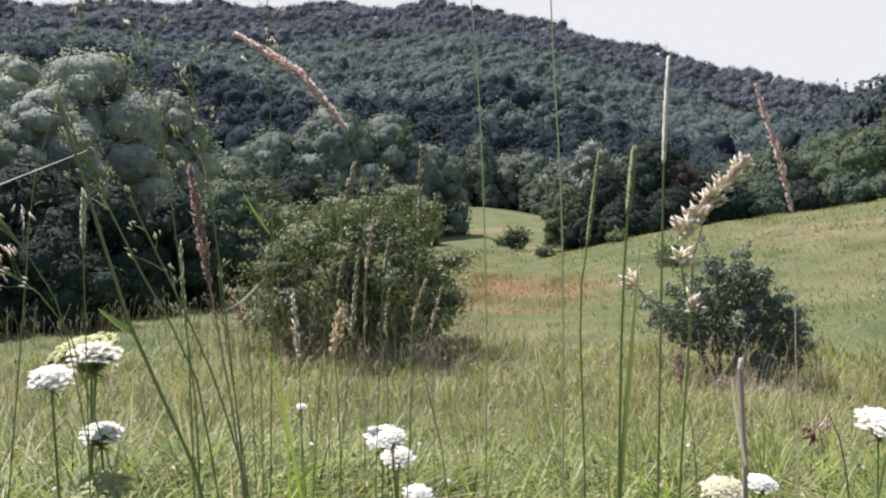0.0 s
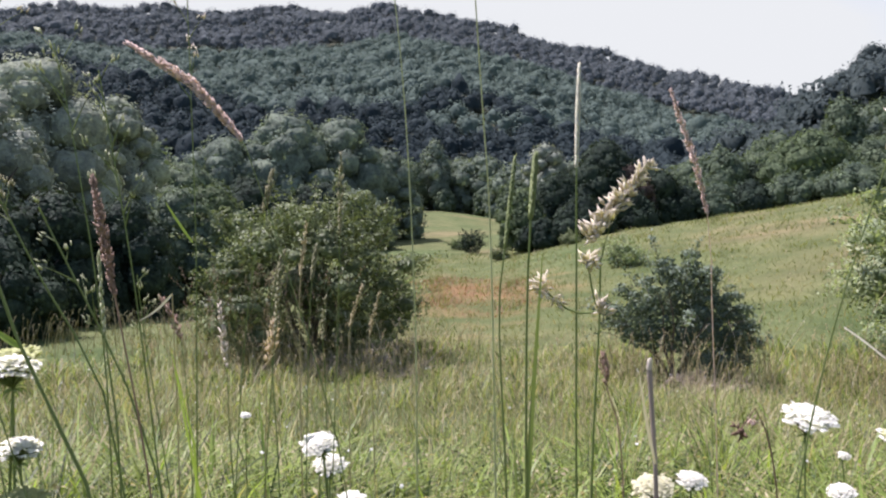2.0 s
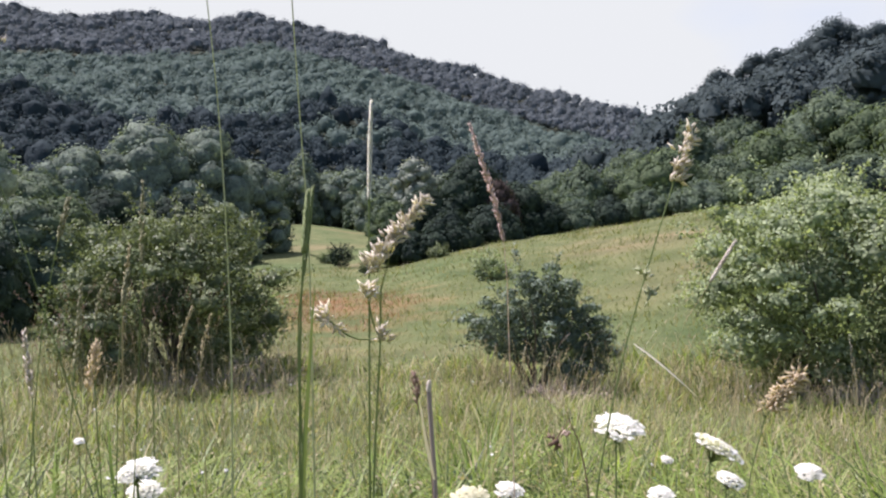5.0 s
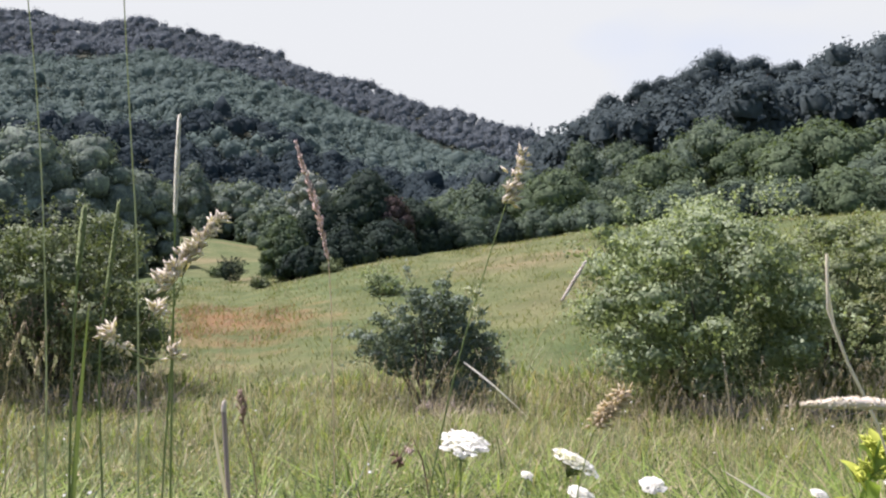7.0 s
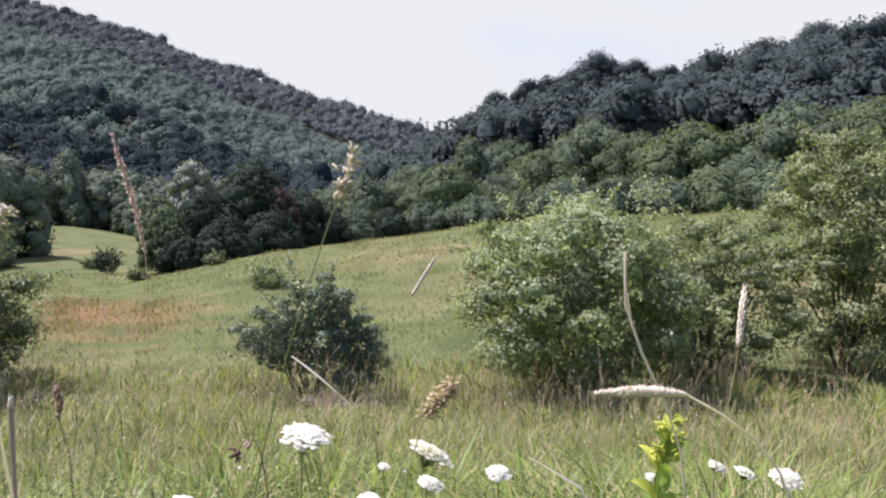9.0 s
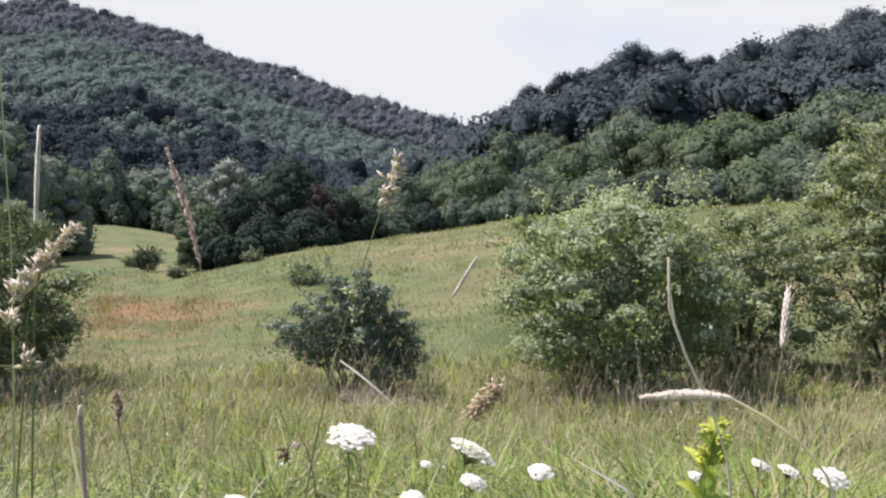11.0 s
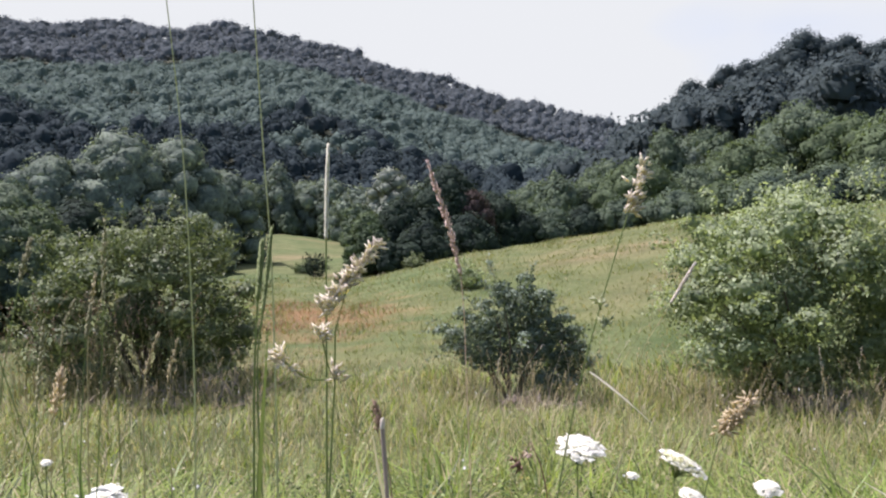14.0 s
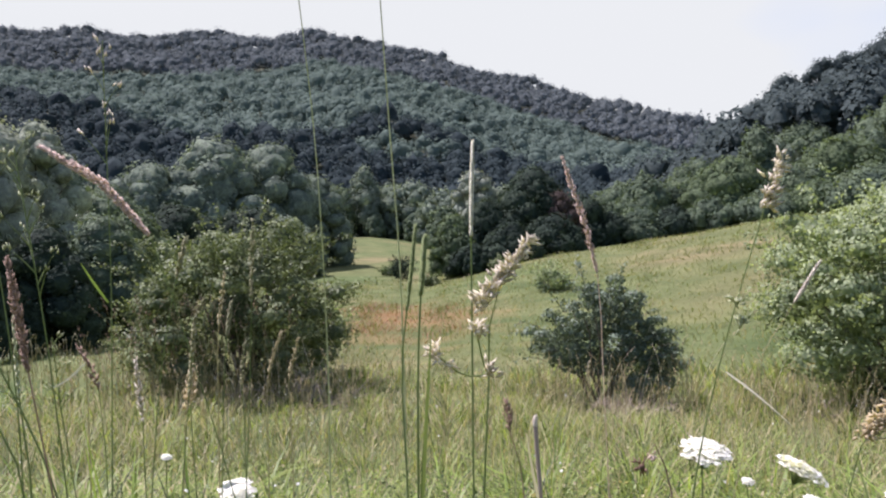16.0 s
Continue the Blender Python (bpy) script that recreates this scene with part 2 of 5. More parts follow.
M_PLUM = foliage("reddish_leaves", (0.026, 0.022, 0.022), (0.105, 0.082, 0.066), 0.2, 0.6, 0.6, gloss=0.05, vary=0.2, leafy=2.6)
M_THORN = foliage("thorn_leaves", (0.020, 0.036, 0.028), (0.215, 0.280, 0.190), 0.25, 0.5, 1.6, gloss=0.12, vary=0.32)
M_SALLOW = foliage("sallow_leaves", (0.038, 0.057, 0.055), (0.222, 0.276, 0.194), 0.25, 0.6, 0.6, gloss=0.03, vary=0.08, leafy=2.4)
M_OLIVE = foliage("olive_leaves", (0.056, 0.080, 0.042), (0.33, 0.39, 0.20), 0.34, 0.5, 1.6, gloss=0.12, vary=0.32)
M_GRASS = foliage("grass_blades", (0.030, 0.060, 0.014), (0.275, 0.340, 0.085), 0.45, 0.5, 0.9, dry=(0.43, 0.38, 0.20), dry_amount=0.09, gloss=0.3, vary=0.9)
M_GRASS_FAR = foliage("slope_grass", (0.092, 0.122, 0.044), (0.196, 0.214, 0.090), 0.4, 0.6, 0.25, dry=(0.29, 0.255, 0.155), dry_amount=0.16, gloss=0.05, vary=0.4)
M_HAY = foliage("dry_grass", (0.26, 0.225, 0.115), (0.53, 0.47, 0.275), 0.3, 0.6, 2.0)
M_SORREL = foliage("dried_sorrel", (0.14, 0.080, 0.040), (0.31, 0.19, 0.10), 0.3, 0.6, 0.4, vary=0.4)
M_RUST = foliage("rusty_panicles", (0.20, 0.135, 0.095), (0.42, 0.30, 0.22), 0.3, 0.6, 2.0, vary=0.45)

M_FRESH = foliage("fresh_leaf_blades", (0.12, 0.20, 0.035), (0.31, 0.42, 0.09), 0.5, 0.45, 6.0, gloss=0.35)


# ---- mesh helpers ----
def raw_mesh(name, verts, faces, material, smooth=False, normals=None):
    """A mesh from arrays: verts n x 3, faces m x k (one k), as one object's data."""
    verts = np.asarray(verts, dtype=np.float32)
    faces = np.asarray(faces, dtype=np.int32)
    k = faces.shape[1]
    me = bpy.data.meshes.new(name)
    me.vertices.add(len(verts))
    me.vertices.foreach_set("co", verts.ravel())
    me.loops.add(faces.size)
    me.loops.foreach_set("vertex_index", faces.ravel())
    me.polygons.add(len(faces))
    me.polygons.foreach_set("loop_start", np.arange(0, faces.size, k, dtype=np.int32))
    me.polygons.foreach_set("loop_total", np.full(len(faces), k, dtype=np.int32))
    me.update(calc_edges=True)
    me.validate()
    if smooth or normals is not None:
        me.shade_smooth()
    if normals is not None:
        me.normals_split_custom_set_from_vertices(normals.astype(np.float32))
    me.materials.append(material)
    return me


def place_part(name, me, parent=None, label=""):
    ob = new(name, me)
    if parent:
        ob.parent = parent
    if label:
        tagged(ob, label)
    return ob


def thing(name, at, label, category, group="", turn=0.0):
    ob = new(name)
    ob.empty_display_size = 0.1
    ob.matrix_basis = pose(*at, 0, 0, turn)
    return tagged(ob, label, category, group)


def unit(v):
    return v / np.maximum(np.linalg.norm(v, axis=-1, keepdims=True), 1e-9)


def tube(points, radii, sides=6):
    """Verts and quads of a tapering tube along points."""
    p = np.asarray(points, float)
    tang = unit(np.gradient(p, axis=0))
    ref = np.where(np.abs(tang[:, 2:3]) > 0.9, np.array([[1.0, 0, 0]]), np.array([[0, 0, 1.0]]))
    u = unit(np.cross(tang, ref))
    v = np.cross(tang, u)
    a = np.linspace(0, 2 * np.pi, sides, endpoint=False)
    ring = u[:, None] * np.cos(a)[None, :, None] + v[:, None] * np.sin(a)[None, :, None]
    verts = (p[:, None] + ring * np.asarray(radii, float)[:, None, None]).reshape(-1, 3)
    i, j = np.meshgrid(np.arange(len(p) - 1), np.arange(sides), indexing="ij")
    a0, b0 = i * sides + j, i * sides + (j + 1) % sides
    faces = np.stack([a0, b0, b0 + sides, a0 + sides], -1).reshape(-1, 4)
    return verts, faces


def join(pieces):
    """Several (verts, faces) with the same face size as one."""
    vs, fs, o = [], [], 0
    for v, f in pieces:
        vs.append(v)
        fs.append(np.asarray(f) + o)
        o += len(v)
    return np.concatenate(vs), np.concatenate(fs)


def leaf_cloud(rng, centres, normals, length, width, fold=0.25, jitter=0.45):
    """A four-cornered, slightly folded leaf at each centre, lying roughly across its normal."""
    n = len(centres)
    nz = unit(normals + rng.normal(0, jitter, (n, 3)))
    t = unit(np.cross(nz, rng.normal(0, 1, (n, 3))))
    b = np.cross(nz, t)
    le = (length * rng.uniform(0.6, 1.35, n))[:, None]
    wi = (width * rng.uniform(0.6, 1.35, n))[:, None]
    v = np.stack([centres - t * le * 0.5, centres + b * wi * 0.5 + nz * wi * fold - t * le * 0.08,
                  centres + t * le * 0.5 - nz * le * 0.12, centres - b * wi * 0.5 + nz * wi * fold - t * le * 0.08], 1)
    return v.reshape(-1, 3), np.arange(4 * n).reshape(n, 4)[:, ::-1]


def soft_normals(rng, nn, jitter=0.15):
    """Shading directions of leaf clouds: those of the clump that a leaf belongs to, a little ruffled."""
    return np.repeat(unit(nn + rng.normal(0, jitter, nn.shape)), 4, 0)


# ---- ground ----
SKY_AZ = (-60, -27, -16, -8, 0, 5, 12, 17.4, 25, 32, 60)
SKY_EL = (10.9, 12.4, 13.2, 13.4, 13.7, 12.9, 11.1, 9.5, 7.3, 5.7, 3.4)
RIDGE_AZ = (20, 24, 27, 29, 33, 36.9, 39.9, 42.5, 48.4, 60, 80)
RIDGE_EL = (3.4, 5.4, 7.7, 9.2, 9.9, 10.7, 10.6, 11.5, 12.7, 12.8, 10.5)
CREST_AZ = (6, 10, 13.6, 20, 27, 30.5, 45, 70)
CREST_Z = (-2.1, -1.15, -0.45, 0.25, 1.3, 1.8, 2.6, 3.5)


def smooth(t):
    t = np.clip(t, 0, 1)
    return t * t * (3 - 2 * t)


def height(x, y):
    """The ground's height: a slope that falls from the camera into a valley, a rising meadow, a wooded ridge and a long wooded hill."""
    x, y = np.asarray(x, float), np.asarray(y, float)
    r = np.hypot(x, y) + 1e-6
    az = np.degrees(np.arctan2(x, y))
    z = -2.1 * (1 - np.exp(-(r / 9.0) ** 1.3))
    z = z + (np.interp(az, CREST_AZ, CREST_Z) + 2.1) * smooth((r - 12) / 42)
    z = z + 3.4 * smooth((r - 55) / 100) * smooth((12 - az) / 10)
    # long hill
    el = np.interp(az, SKY_AZ, SKY_EL)
    top = 1000 * np.tan(np.radians(el)) - 16.5
    fall = np.where(r > 1000, 1 - 0.9 * smooth((r - 1050) / 900), 1.0)
    spur = 620 * np.tan(np.radians(el - 2.3 + 0.5 * np.sin(az * 0.21 + 0.6))) - 12
    u = np.clip((r - 265) / 355, 0, 1)
    lift = np.where(r < 720, spur * u ** 0.8, spur + (top - spur) * np.clip((r - 720) / 280, 0, 1) ** 0.9)
    z = z + lift * fall
    z = z + 5 * np.sin(x * 0.051 + 1.3 * np.sin(y * 0.017)) * np.sin(y * 0.037 + 0.9 * np.sin(x * 0.023)) * smooth((r - 260) / 160) * fall
    # ridge
    rid = np.maximum(232 * np.tan(np.radians(np.interp(az, RIDGE_AZ, RIDGE_EL))) - 17 - np.interp(az, CREST_AZ, CREST_Z), 0) * smooth((az - 17) / 6)
    rid = rid * smooth((r - 60) / 170) ** 0.9 * np.where(r > 240, 1 - smooth((r - 240) / 260), 1.0)
    z = z + rid
    # the slope goes on uphill behind
    back = 0.16 * np.minimum(r, 60) + 0.02 * np.minimum(r, 800)
    w = smooth((np.abs(az) - 75) / 60)
    z = z * (1 - w) + back * w
    z = z + 0.05 * np.sin(x * 0.9 + 0.6 * np.sin(y * 0.5)) * np.cos(y * 0.7 + 0.3) * smooth((r - 2) / 6)
    return z


def polar(r, az):
    return r * np.sin(np.radians(az)), r * np.cos(np.radians(az))


def on_ground(x, y, sink=0.0):
    return (float(x), float(y), float(height(x, y)) - sink)


rr = np.concatenate([[0.0004], np.geomspace(0.3, 60, 58), np.arange(63, 262, 4.0), np.arange(264, 1030, 10.0), np.geomspace(1040, 3200, 14)])
aa = np.linspace(-180, 180, 253)[:-1]
RR, AA = np.meshgrid(rr, aa, indexing="ij")
gx, gy = polar(RR, AA)
gv = np.stack([gx, gy, height(gx, gy)], -1).reshape(-1, 3)
ii, jj = np.meshgrid(np.arange(len(rr) - 1), np.arange(len(aa)), indexing="ij")
g0 = ii * len(aa) + jj
g1 = ii * len(aa) + (jj + 1) % len(aa)
gf = np.stack([g0, g0 + len(aa), g1 + len(aa), g1], -1).reshape(-1, 4)
me = raw_mesh("ground", gv, gf, M_TURF, smooth=True)
me.materials.append(M_SOIL)
fr = np.hypot(*gv[gf[:, 0]][:, :2].T)
faz = np.degrees(np.arctan2(*gv[gf[:, 0]][:, :2].T))
wooded = ((fr > 175) & (np.abs(faz) < 80)) | ((fr > 75) & (faz > 22) & (faz < 80)) | ((fr > 24) & (faz < -17) & (faz > -80))
me.polygons.foreach_set("material_index", wooded.astype(np.int32))
ground = tagged(new("ground", me), "grassy hillside meadow sloping down into a wooded valley", "ground", kind="structure")


# ---- trees ----
def ball(level, cut=-2.0):
    """A ball of triangles, without what lies below cut, as verts and faces."""
    bm = bmesh.new()
    bmesh.ops.create_icosphere(bm, subdivisions=level, radius=1.0)
    bmesh.ops.delete(bm, geom=[v for v in bm.verts if v.co.z < cut], context="VERTS")
    bm.verts.index_update()
    v = np.array([p.co[:] for p in bm.verts])
    f = np.array([[p.index for p in q.verts] for q in bm.faces])
    bm.free()
    return v, f


BALL, COARSE_BALL = ball(2), ball(1)


def inner_mass(rng, lobes, shrink=0.80, shape=None):
    """The dense inside of a crown: its lobes, knobbly, under the outer leaves."""
    lobes = np.asarray(lobes, float)
    v, f = shape or BALL
    ph = rng.uniform(0, 6.28, (len(lobes), 1, 2))
    k = shrink * (1 + 0.16 * np.sin(v[None, :, 0] * 6 + ph[..., 0]) * np.sin(v[None, :, 1] * 6 + ph[..., 1]) + rng.normal(0, 0.05, (len(lobes), len(v))))
    out = lobes[:, None, :3] + v[None] * lobes[:, None, 3:6] * k[..., None]
    out[..., 2] = np.maximum(out[..., 2], 0.02)
    return out.reshape(-1, 3), (f[None] + (np.arange(len(lobes)) * len(v))[:, None, None]).reshape(-1, 3)


def crown_points(rng, lobes, leaves, inner=0.10, ragged=0.012, thick=0.06, lump=0.22):
    """Leaf places and outward directions over the outside of a crown made of lobes (x, y, z, rx, ry, rz)."""
    lobes = np.asarray(lobes, float)
    area = lobes[:, 3] * lobes[:, 5]
    m = leaves * 4
    pick = rng.choice(len(lobes), m, p=area / area.sum())
    d = unit(rng.normal(0, 1, (m, 3)) + np.array([0, 0, 0.2]))
    ph = rng.uniform(0, 6.28, (len(lobes), 6))[pick]
    bump = np.sin(d[:, 0] * 5 + ph[:, 0]) * np.sin(d[:, 1] * 5 + ph[:, 1]) + 0.6 * np.sin(d[:, 2] * 8 + ph[:, 2]) * np.sin(d[:, 0] * 9 + ph[:, 3]) + 0.5 * np.sin(d[:, 1] * 11 + ph[:, 4]) * np.sin(d[:, 2] * 10 + ph[:, 5])
    deep = rng.random(m) < inner
    rad = (1 + lump * bump) * (1 - np.abs(rng.normal(0, thick, m))) - deep * rng.uniform(0, 0.5, m)
    rad = np.where(rng.random(m) < ragged, rad + rng.uniform(0, 0.2, m), rad)
    p = lobes[pick, :3] + d * rad[:, None] * lobes[pick, 3:6]
    hidden = np.zeros(m, bool)
    for k, lo in enumerate(lobes):
        q = (p - lo[:3]) / lo[3:6]
        hidden |= ((q * q).sum(1) < 0.72) & (pick != k)
    keep = np.flatnonzero(~hidden | (rng.random(m) < 0.04))[:leaves]
    return p[keep], unit(d[keep] * (1 + 0.25 * bump[keep])[:, None] + np.array([0, 0, 0.12]))


def envelope_lobes(rng, n, w, h, low, form, size):
    """Lobes spread over the outline of a crown."""
    out = []
    for i in range(n):
        u = (i + 0.5 * rng.random()) / n
        a = i * 2.39996 + rng.uniform(-0.4, 0.4)
        prof = {"round": max(0.0, 1 - abs(2 * (0.12 + 0.88 * u) - 0.95) ** 2.3) ** 0.5, "willow": max(0.0, 1 - u ** 2.6) ** 0.55,
                "bush": max(0.0, 1 - u ** 2.0) ** 0.5 * (0.86 + 0.14 * min(1, u * 4)),
                "shrub": min(1.0, 0.48 + 2.0 * u) * max(0.0, 1 - u ** 4) ** 0.5 * (1 + 0.16 * math.sin(2 * a + w * 3) + 0.10 * math.sin(3 * a + h * 5)), "tall": 0.25 + 0.75 * max(0.0, 1 - abs(2 * u - 0.75) ** 2) ** 0.5 * (1 - 0.35 * u)}[form]
        s = w * size * rng.uniform(0.7, 1.35)
        rad = max(0.0, w * 0.5 * prof * rng.uniform(0.84, 1.1) - s * 0.8) + 0.03 * w
        z = h * (low + (1.0 - low) * u) - s * 0.5 * u
        out.append((rad * math.cos(a), rad * math.sin(a), max(z, s * 0.5), s * rng.uniform(0.85, 1.2), s * rng.uniform(0.85, 1.2), s * rng.uniform(0.75, 1.05) * {"tall": 1.3, "shrub": 0.62}.get(form, 1.0)))
    return out


def limb_pieces(rng, h, spread, trunk_r, n_limbs, first=0.25):
    """Trunk and limbs of a tree, rising from the origin."""
    lean = rng.normal(0, 0.06, 2)
    k = np.linspace(0, 1, 7)
    path = np.stack([lean[0] * h * k ** 1.5 + 0.03 * h * np.sin(k * 5), lean[1] * h * k ** 1.5 + 0.02 * h * np.sin(k * 4 + 1), -0.15 + 0.82 * h * k], -1)
    out = [tube(path, trunk_r * (1.25 - 1.1 * k) * np.where(k == 0, 1.25, 1), 7)]
    for i in range(n_limbs):
        s = first + (0.85 - first) * (i + rng.random() * 0.7) / n_limbs
        start = np.array([np.interp(s, k, path[:, c]) for c in range(3)])
        a = i * 2.4 + rng.uniform(-0.4, 0.4)
        ln = spread * (1.15 - 0.6 * s) * rng.uniform(0.7, 1.0)
        q = np.linspace(0, 1, 5)[:, None]
        dirn = np.array([math.cos(a), math.sin(a), 0])
        lp = start + dirn * ln * q + np.array([0, 0, 1.0]) * (ln * 0.75 * q ** 1.4)
        out.append(tube(lp, trunk_r * 0.42 * (1.1 - q[:, 0]) + 0.008, 5))
    return out


def tree(seed, x, y, h, w, material, label, leaves=6000, leaf=0.22, form="round", category="tree", group="", low=0.12, name="tree"):
    """A tree: tapered trunk with limbs and a crown of leaf tufts in lobes."""
    rng = np.random.default_rng(seed)
    base = on_ground(x, y)
    top = thing(name, base, label, category, group)
    tv, tf = join(limb_pieces(rng, h, w * 0.45, 0.022 * h + 0.03, 7 if form != "bush" else 5, 0.12 if form == "bush" else 0.22))
    place_part("trunk", raw_mesh("trunk", tv, tf, M_BARK, True), top)
    lobes = envelope_lobes(rng, {"round": 30, "willow": 36, "bush": 30, "tall": 28}[form], w, h, low, form, {"round": 0.175, "willow": 0.16, "bush": 0.175, "tall": 0.18}[form])
    lobes.append((0, 0, h * (0.46 + low * 0.4), w * 0.31, w * 0.31, h * 0.36))
    c, nn = crown_points(rng, lobes, int(leaves * 0.76))
    c[:, 2] = np.maximum(c[:, 2], 0.05 + 0.06 * rng.random(len(c)))
    area = 4 * math.pi * sum(lo[3] * lo[5] for lo in lobes[:-1]) * 0.5
    leaf = max(leaf, math.sqrt(area * (0.30 if form == "willow" else 0.42) / (0.35 * len(c))))      # tufts large enough to cover much of the crown
    lv, lf = leaf_cloud(rng, c, nn, leaf, leaf * 0.7, fold=0.12, jitter=0.2)
    iv, jf_ = inner_mass(rng, lobes, 0.86 if form == "willow" else 0.80, BALL if math.hypot(x, y) < 82 else COARSE_BALL)
    place_part("inner_crown", raw_mesh("inner_crown", iv, jf_, material, True), top)
    place_part("crown", raw_mesh("crown", lv, lf, material, normals=soft_normals(rng, nn)), top)
    return top


def tree_to(seed, az, r, el, w, material, label, **kw):
    """A tree whose top stands el degrees above eye level, seen from the path."""
    x, y = polar(r, az)
    h = 0.85 + r * math.tan(radians(el)) - float(height(x, y))
    return tree(seed, x, y, h, w, material, label, **kw)


# willows and undergrowth along the stream, where the slope ends
G = "trees along the stream"
tree_to(11, -26.6, 40, 8.9, 5.5, M_WILLOW, "rounded grey-green willow at the edge of the stream wood", leaves=11000, leaf=0.15, form="willow", group=G)
tree_to(12, -22.2, 34, 9.3, 6.2, M_WILLOW, "tall grey-green willow with a domed crown", leaves=17000, leaf=0.145, form="willow", group=G)
tree_to(13, -25.0, 30, 7.0, 4.2, M_SILVER, "silvery willow with pale leaves", leaves=10000, leaf=0.135, form="willow", group=G)
tree_to(14, -17.5, 37, 7.3, 3.9, M_WILLOW, "slender grey-green willow beside the tall one", leaves=9500, leaf=0.14, form="willow", group=G)
tree_to(15, -29.5, 29, 6.0, 5.0, M_BROAD, "dark green broadleaf tree at the wood's edge", leaves=9500, leaf=0.14, form="willow", group=G)
G = "undergrowth at the wood's edge"
# M_DARK on most of these shrubs paints in the wood's shady inside
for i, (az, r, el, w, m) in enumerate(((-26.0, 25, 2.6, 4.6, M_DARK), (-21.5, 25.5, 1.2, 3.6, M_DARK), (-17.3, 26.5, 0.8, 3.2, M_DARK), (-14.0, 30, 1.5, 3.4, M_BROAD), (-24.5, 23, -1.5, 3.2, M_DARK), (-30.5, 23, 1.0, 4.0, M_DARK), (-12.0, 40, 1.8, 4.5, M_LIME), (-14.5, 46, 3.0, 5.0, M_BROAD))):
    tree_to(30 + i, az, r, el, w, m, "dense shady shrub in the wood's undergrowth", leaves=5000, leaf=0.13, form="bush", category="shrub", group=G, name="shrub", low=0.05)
G = "willows beyond the valley meadow"
for i, (az, r, el, w, m) in enumerate(((-11.2, 72, 4.9, 8.5, M_SALLOW), (-7.2, 75, 6.2, 11.0, M_SALLOW), (-3.6, 78, 6.2, 9.0, M_SALLOW), (-0.9, 80, 4.2, 7.0, M_SALLOW), (-9.5, 62, 2.2, 7.0, M_DARK), (-5.0, 64, 2.0, 7.5, M_DARK), (-2.8, 68, 1.4, 5.5, M_SALLOW), (-13.5, 66, 3.2, 7.0, M_BROAD))):
    tree_to(50 + i, az, r, el, w, m, "rounded grey-green willow behind the valley meadow" if m == M_SALLOW else "bushy broadleaf tree among the valley willows", leaves=7500, leaf=0.28, form="willow", group=G, low=0.06)
G = "trees at the far end of the valley meadow"
for i, (az, r, el, w, m, f) in enumerate(((2.5, 150, 4.8, 8.0, M_SALLOW, "tall"), (5.6, 150, 3.7, 11.0, M_SALLOW, "round"), (4.2, 156, 3.5, 10.0, M_SALLOW, "round"), (9.9, 130, 4.4, 8.5, M_SILVER, "willow"), (0.6, 150, 3.4, 9.0, M_BROAD, "round"), (7.6, 140, 3.0, 9.0, M_SALLOW, "round"), (11.8, 135, 3.4, 9.0, M_SALLOW, "round"), (3.2, 146, 1.6, 4.0, M_BROAD, "bush"), (5.8, 144, 1.6, 4.0, M_BROAD, "bush"), (7.8, 120, 2.0, 6.0, M_BROAD, "bush"))):
    tree_to(70 + i, az, r, el, w, m, "rounded leafy tree at the far end of the meadow", leaves=3600, leaf=0.45, form=f, group=G, low=0.04)
G = "hedge in the meadow"
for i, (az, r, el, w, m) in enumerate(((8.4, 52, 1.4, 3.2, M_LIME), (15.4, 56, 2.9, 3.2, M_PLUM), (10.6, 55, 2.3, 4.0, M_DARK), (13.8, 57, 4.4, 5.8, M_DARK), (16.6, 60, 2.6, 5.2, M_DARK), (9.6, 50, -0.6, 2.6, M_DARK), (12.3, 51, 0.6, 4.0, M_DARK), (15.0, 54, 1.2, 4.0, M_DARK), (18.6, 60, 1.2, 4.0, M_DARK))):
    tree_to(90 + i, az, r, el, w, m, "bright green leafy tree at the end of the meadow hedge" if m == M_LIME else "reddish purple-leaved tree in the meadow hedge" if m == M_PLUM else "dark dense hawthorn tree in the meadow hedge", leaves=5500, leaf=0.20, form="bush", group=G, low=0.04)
G = "trees behind the meadow's crest"
for i, (az, r, el, w, m, f) in enumerate(((21.0, 76, 3.7, 5.5, M_BROAD, "tall"), (23.2, 78, 2.6, 6.0, M_DARK, "round"), (30.6, 108, 6.4, 9.0, M_BROAD, "round"), (28.9, 96, 5.6, 6.5, M_SALLOW, "round"), (26.2, 78, 4.4, 8.6, M_LIME, "bush"), (28.0, 86, 6.2, 5.5, M_BROAD, "tall"), (24.4, 88, 4.6, 7.0, M_BROAD, "round"), (30.2, 84, 4.0, 7.5, M_BROAD, "round"), (32.8, 88, 5.3, 8.5, M_LIME, "round"), (36.0, 96, 7.6, 10.0, M_BROAD, "round"), (39.0, 92, 6.8, 9.0, M_LIME, "round"), (43.0, 84, 7.1, 12.0, M_LIME, "round"), (48.5, 86, 8.0, 12.0, M_BROAD, "round"), (53.0, 86, 8.3, 12.0, M_LIME, "round"), (34.5, 80, 3.6, 7.0, M_BROAD, "bush"), (38.0, 78, 3.8, 7.0, M_BROAD, "bush"), (46.0, 76, 5.2, 8.0, M_BROAD, "bush"), (19.5, 90, 3.2, 7.0, M_BROAD, "round"), (57.0, 80, 8.0, 11.0, M_BROAD, "round"))):
    tree_to(110 + i, az, r, el, w, m, "bright green leafy tree at the forest edge" if m == M_LIME else "green broadleaf tree at the forest edge", leaves=6500, leaf=0.30, form=f, group=G, low=0.04)


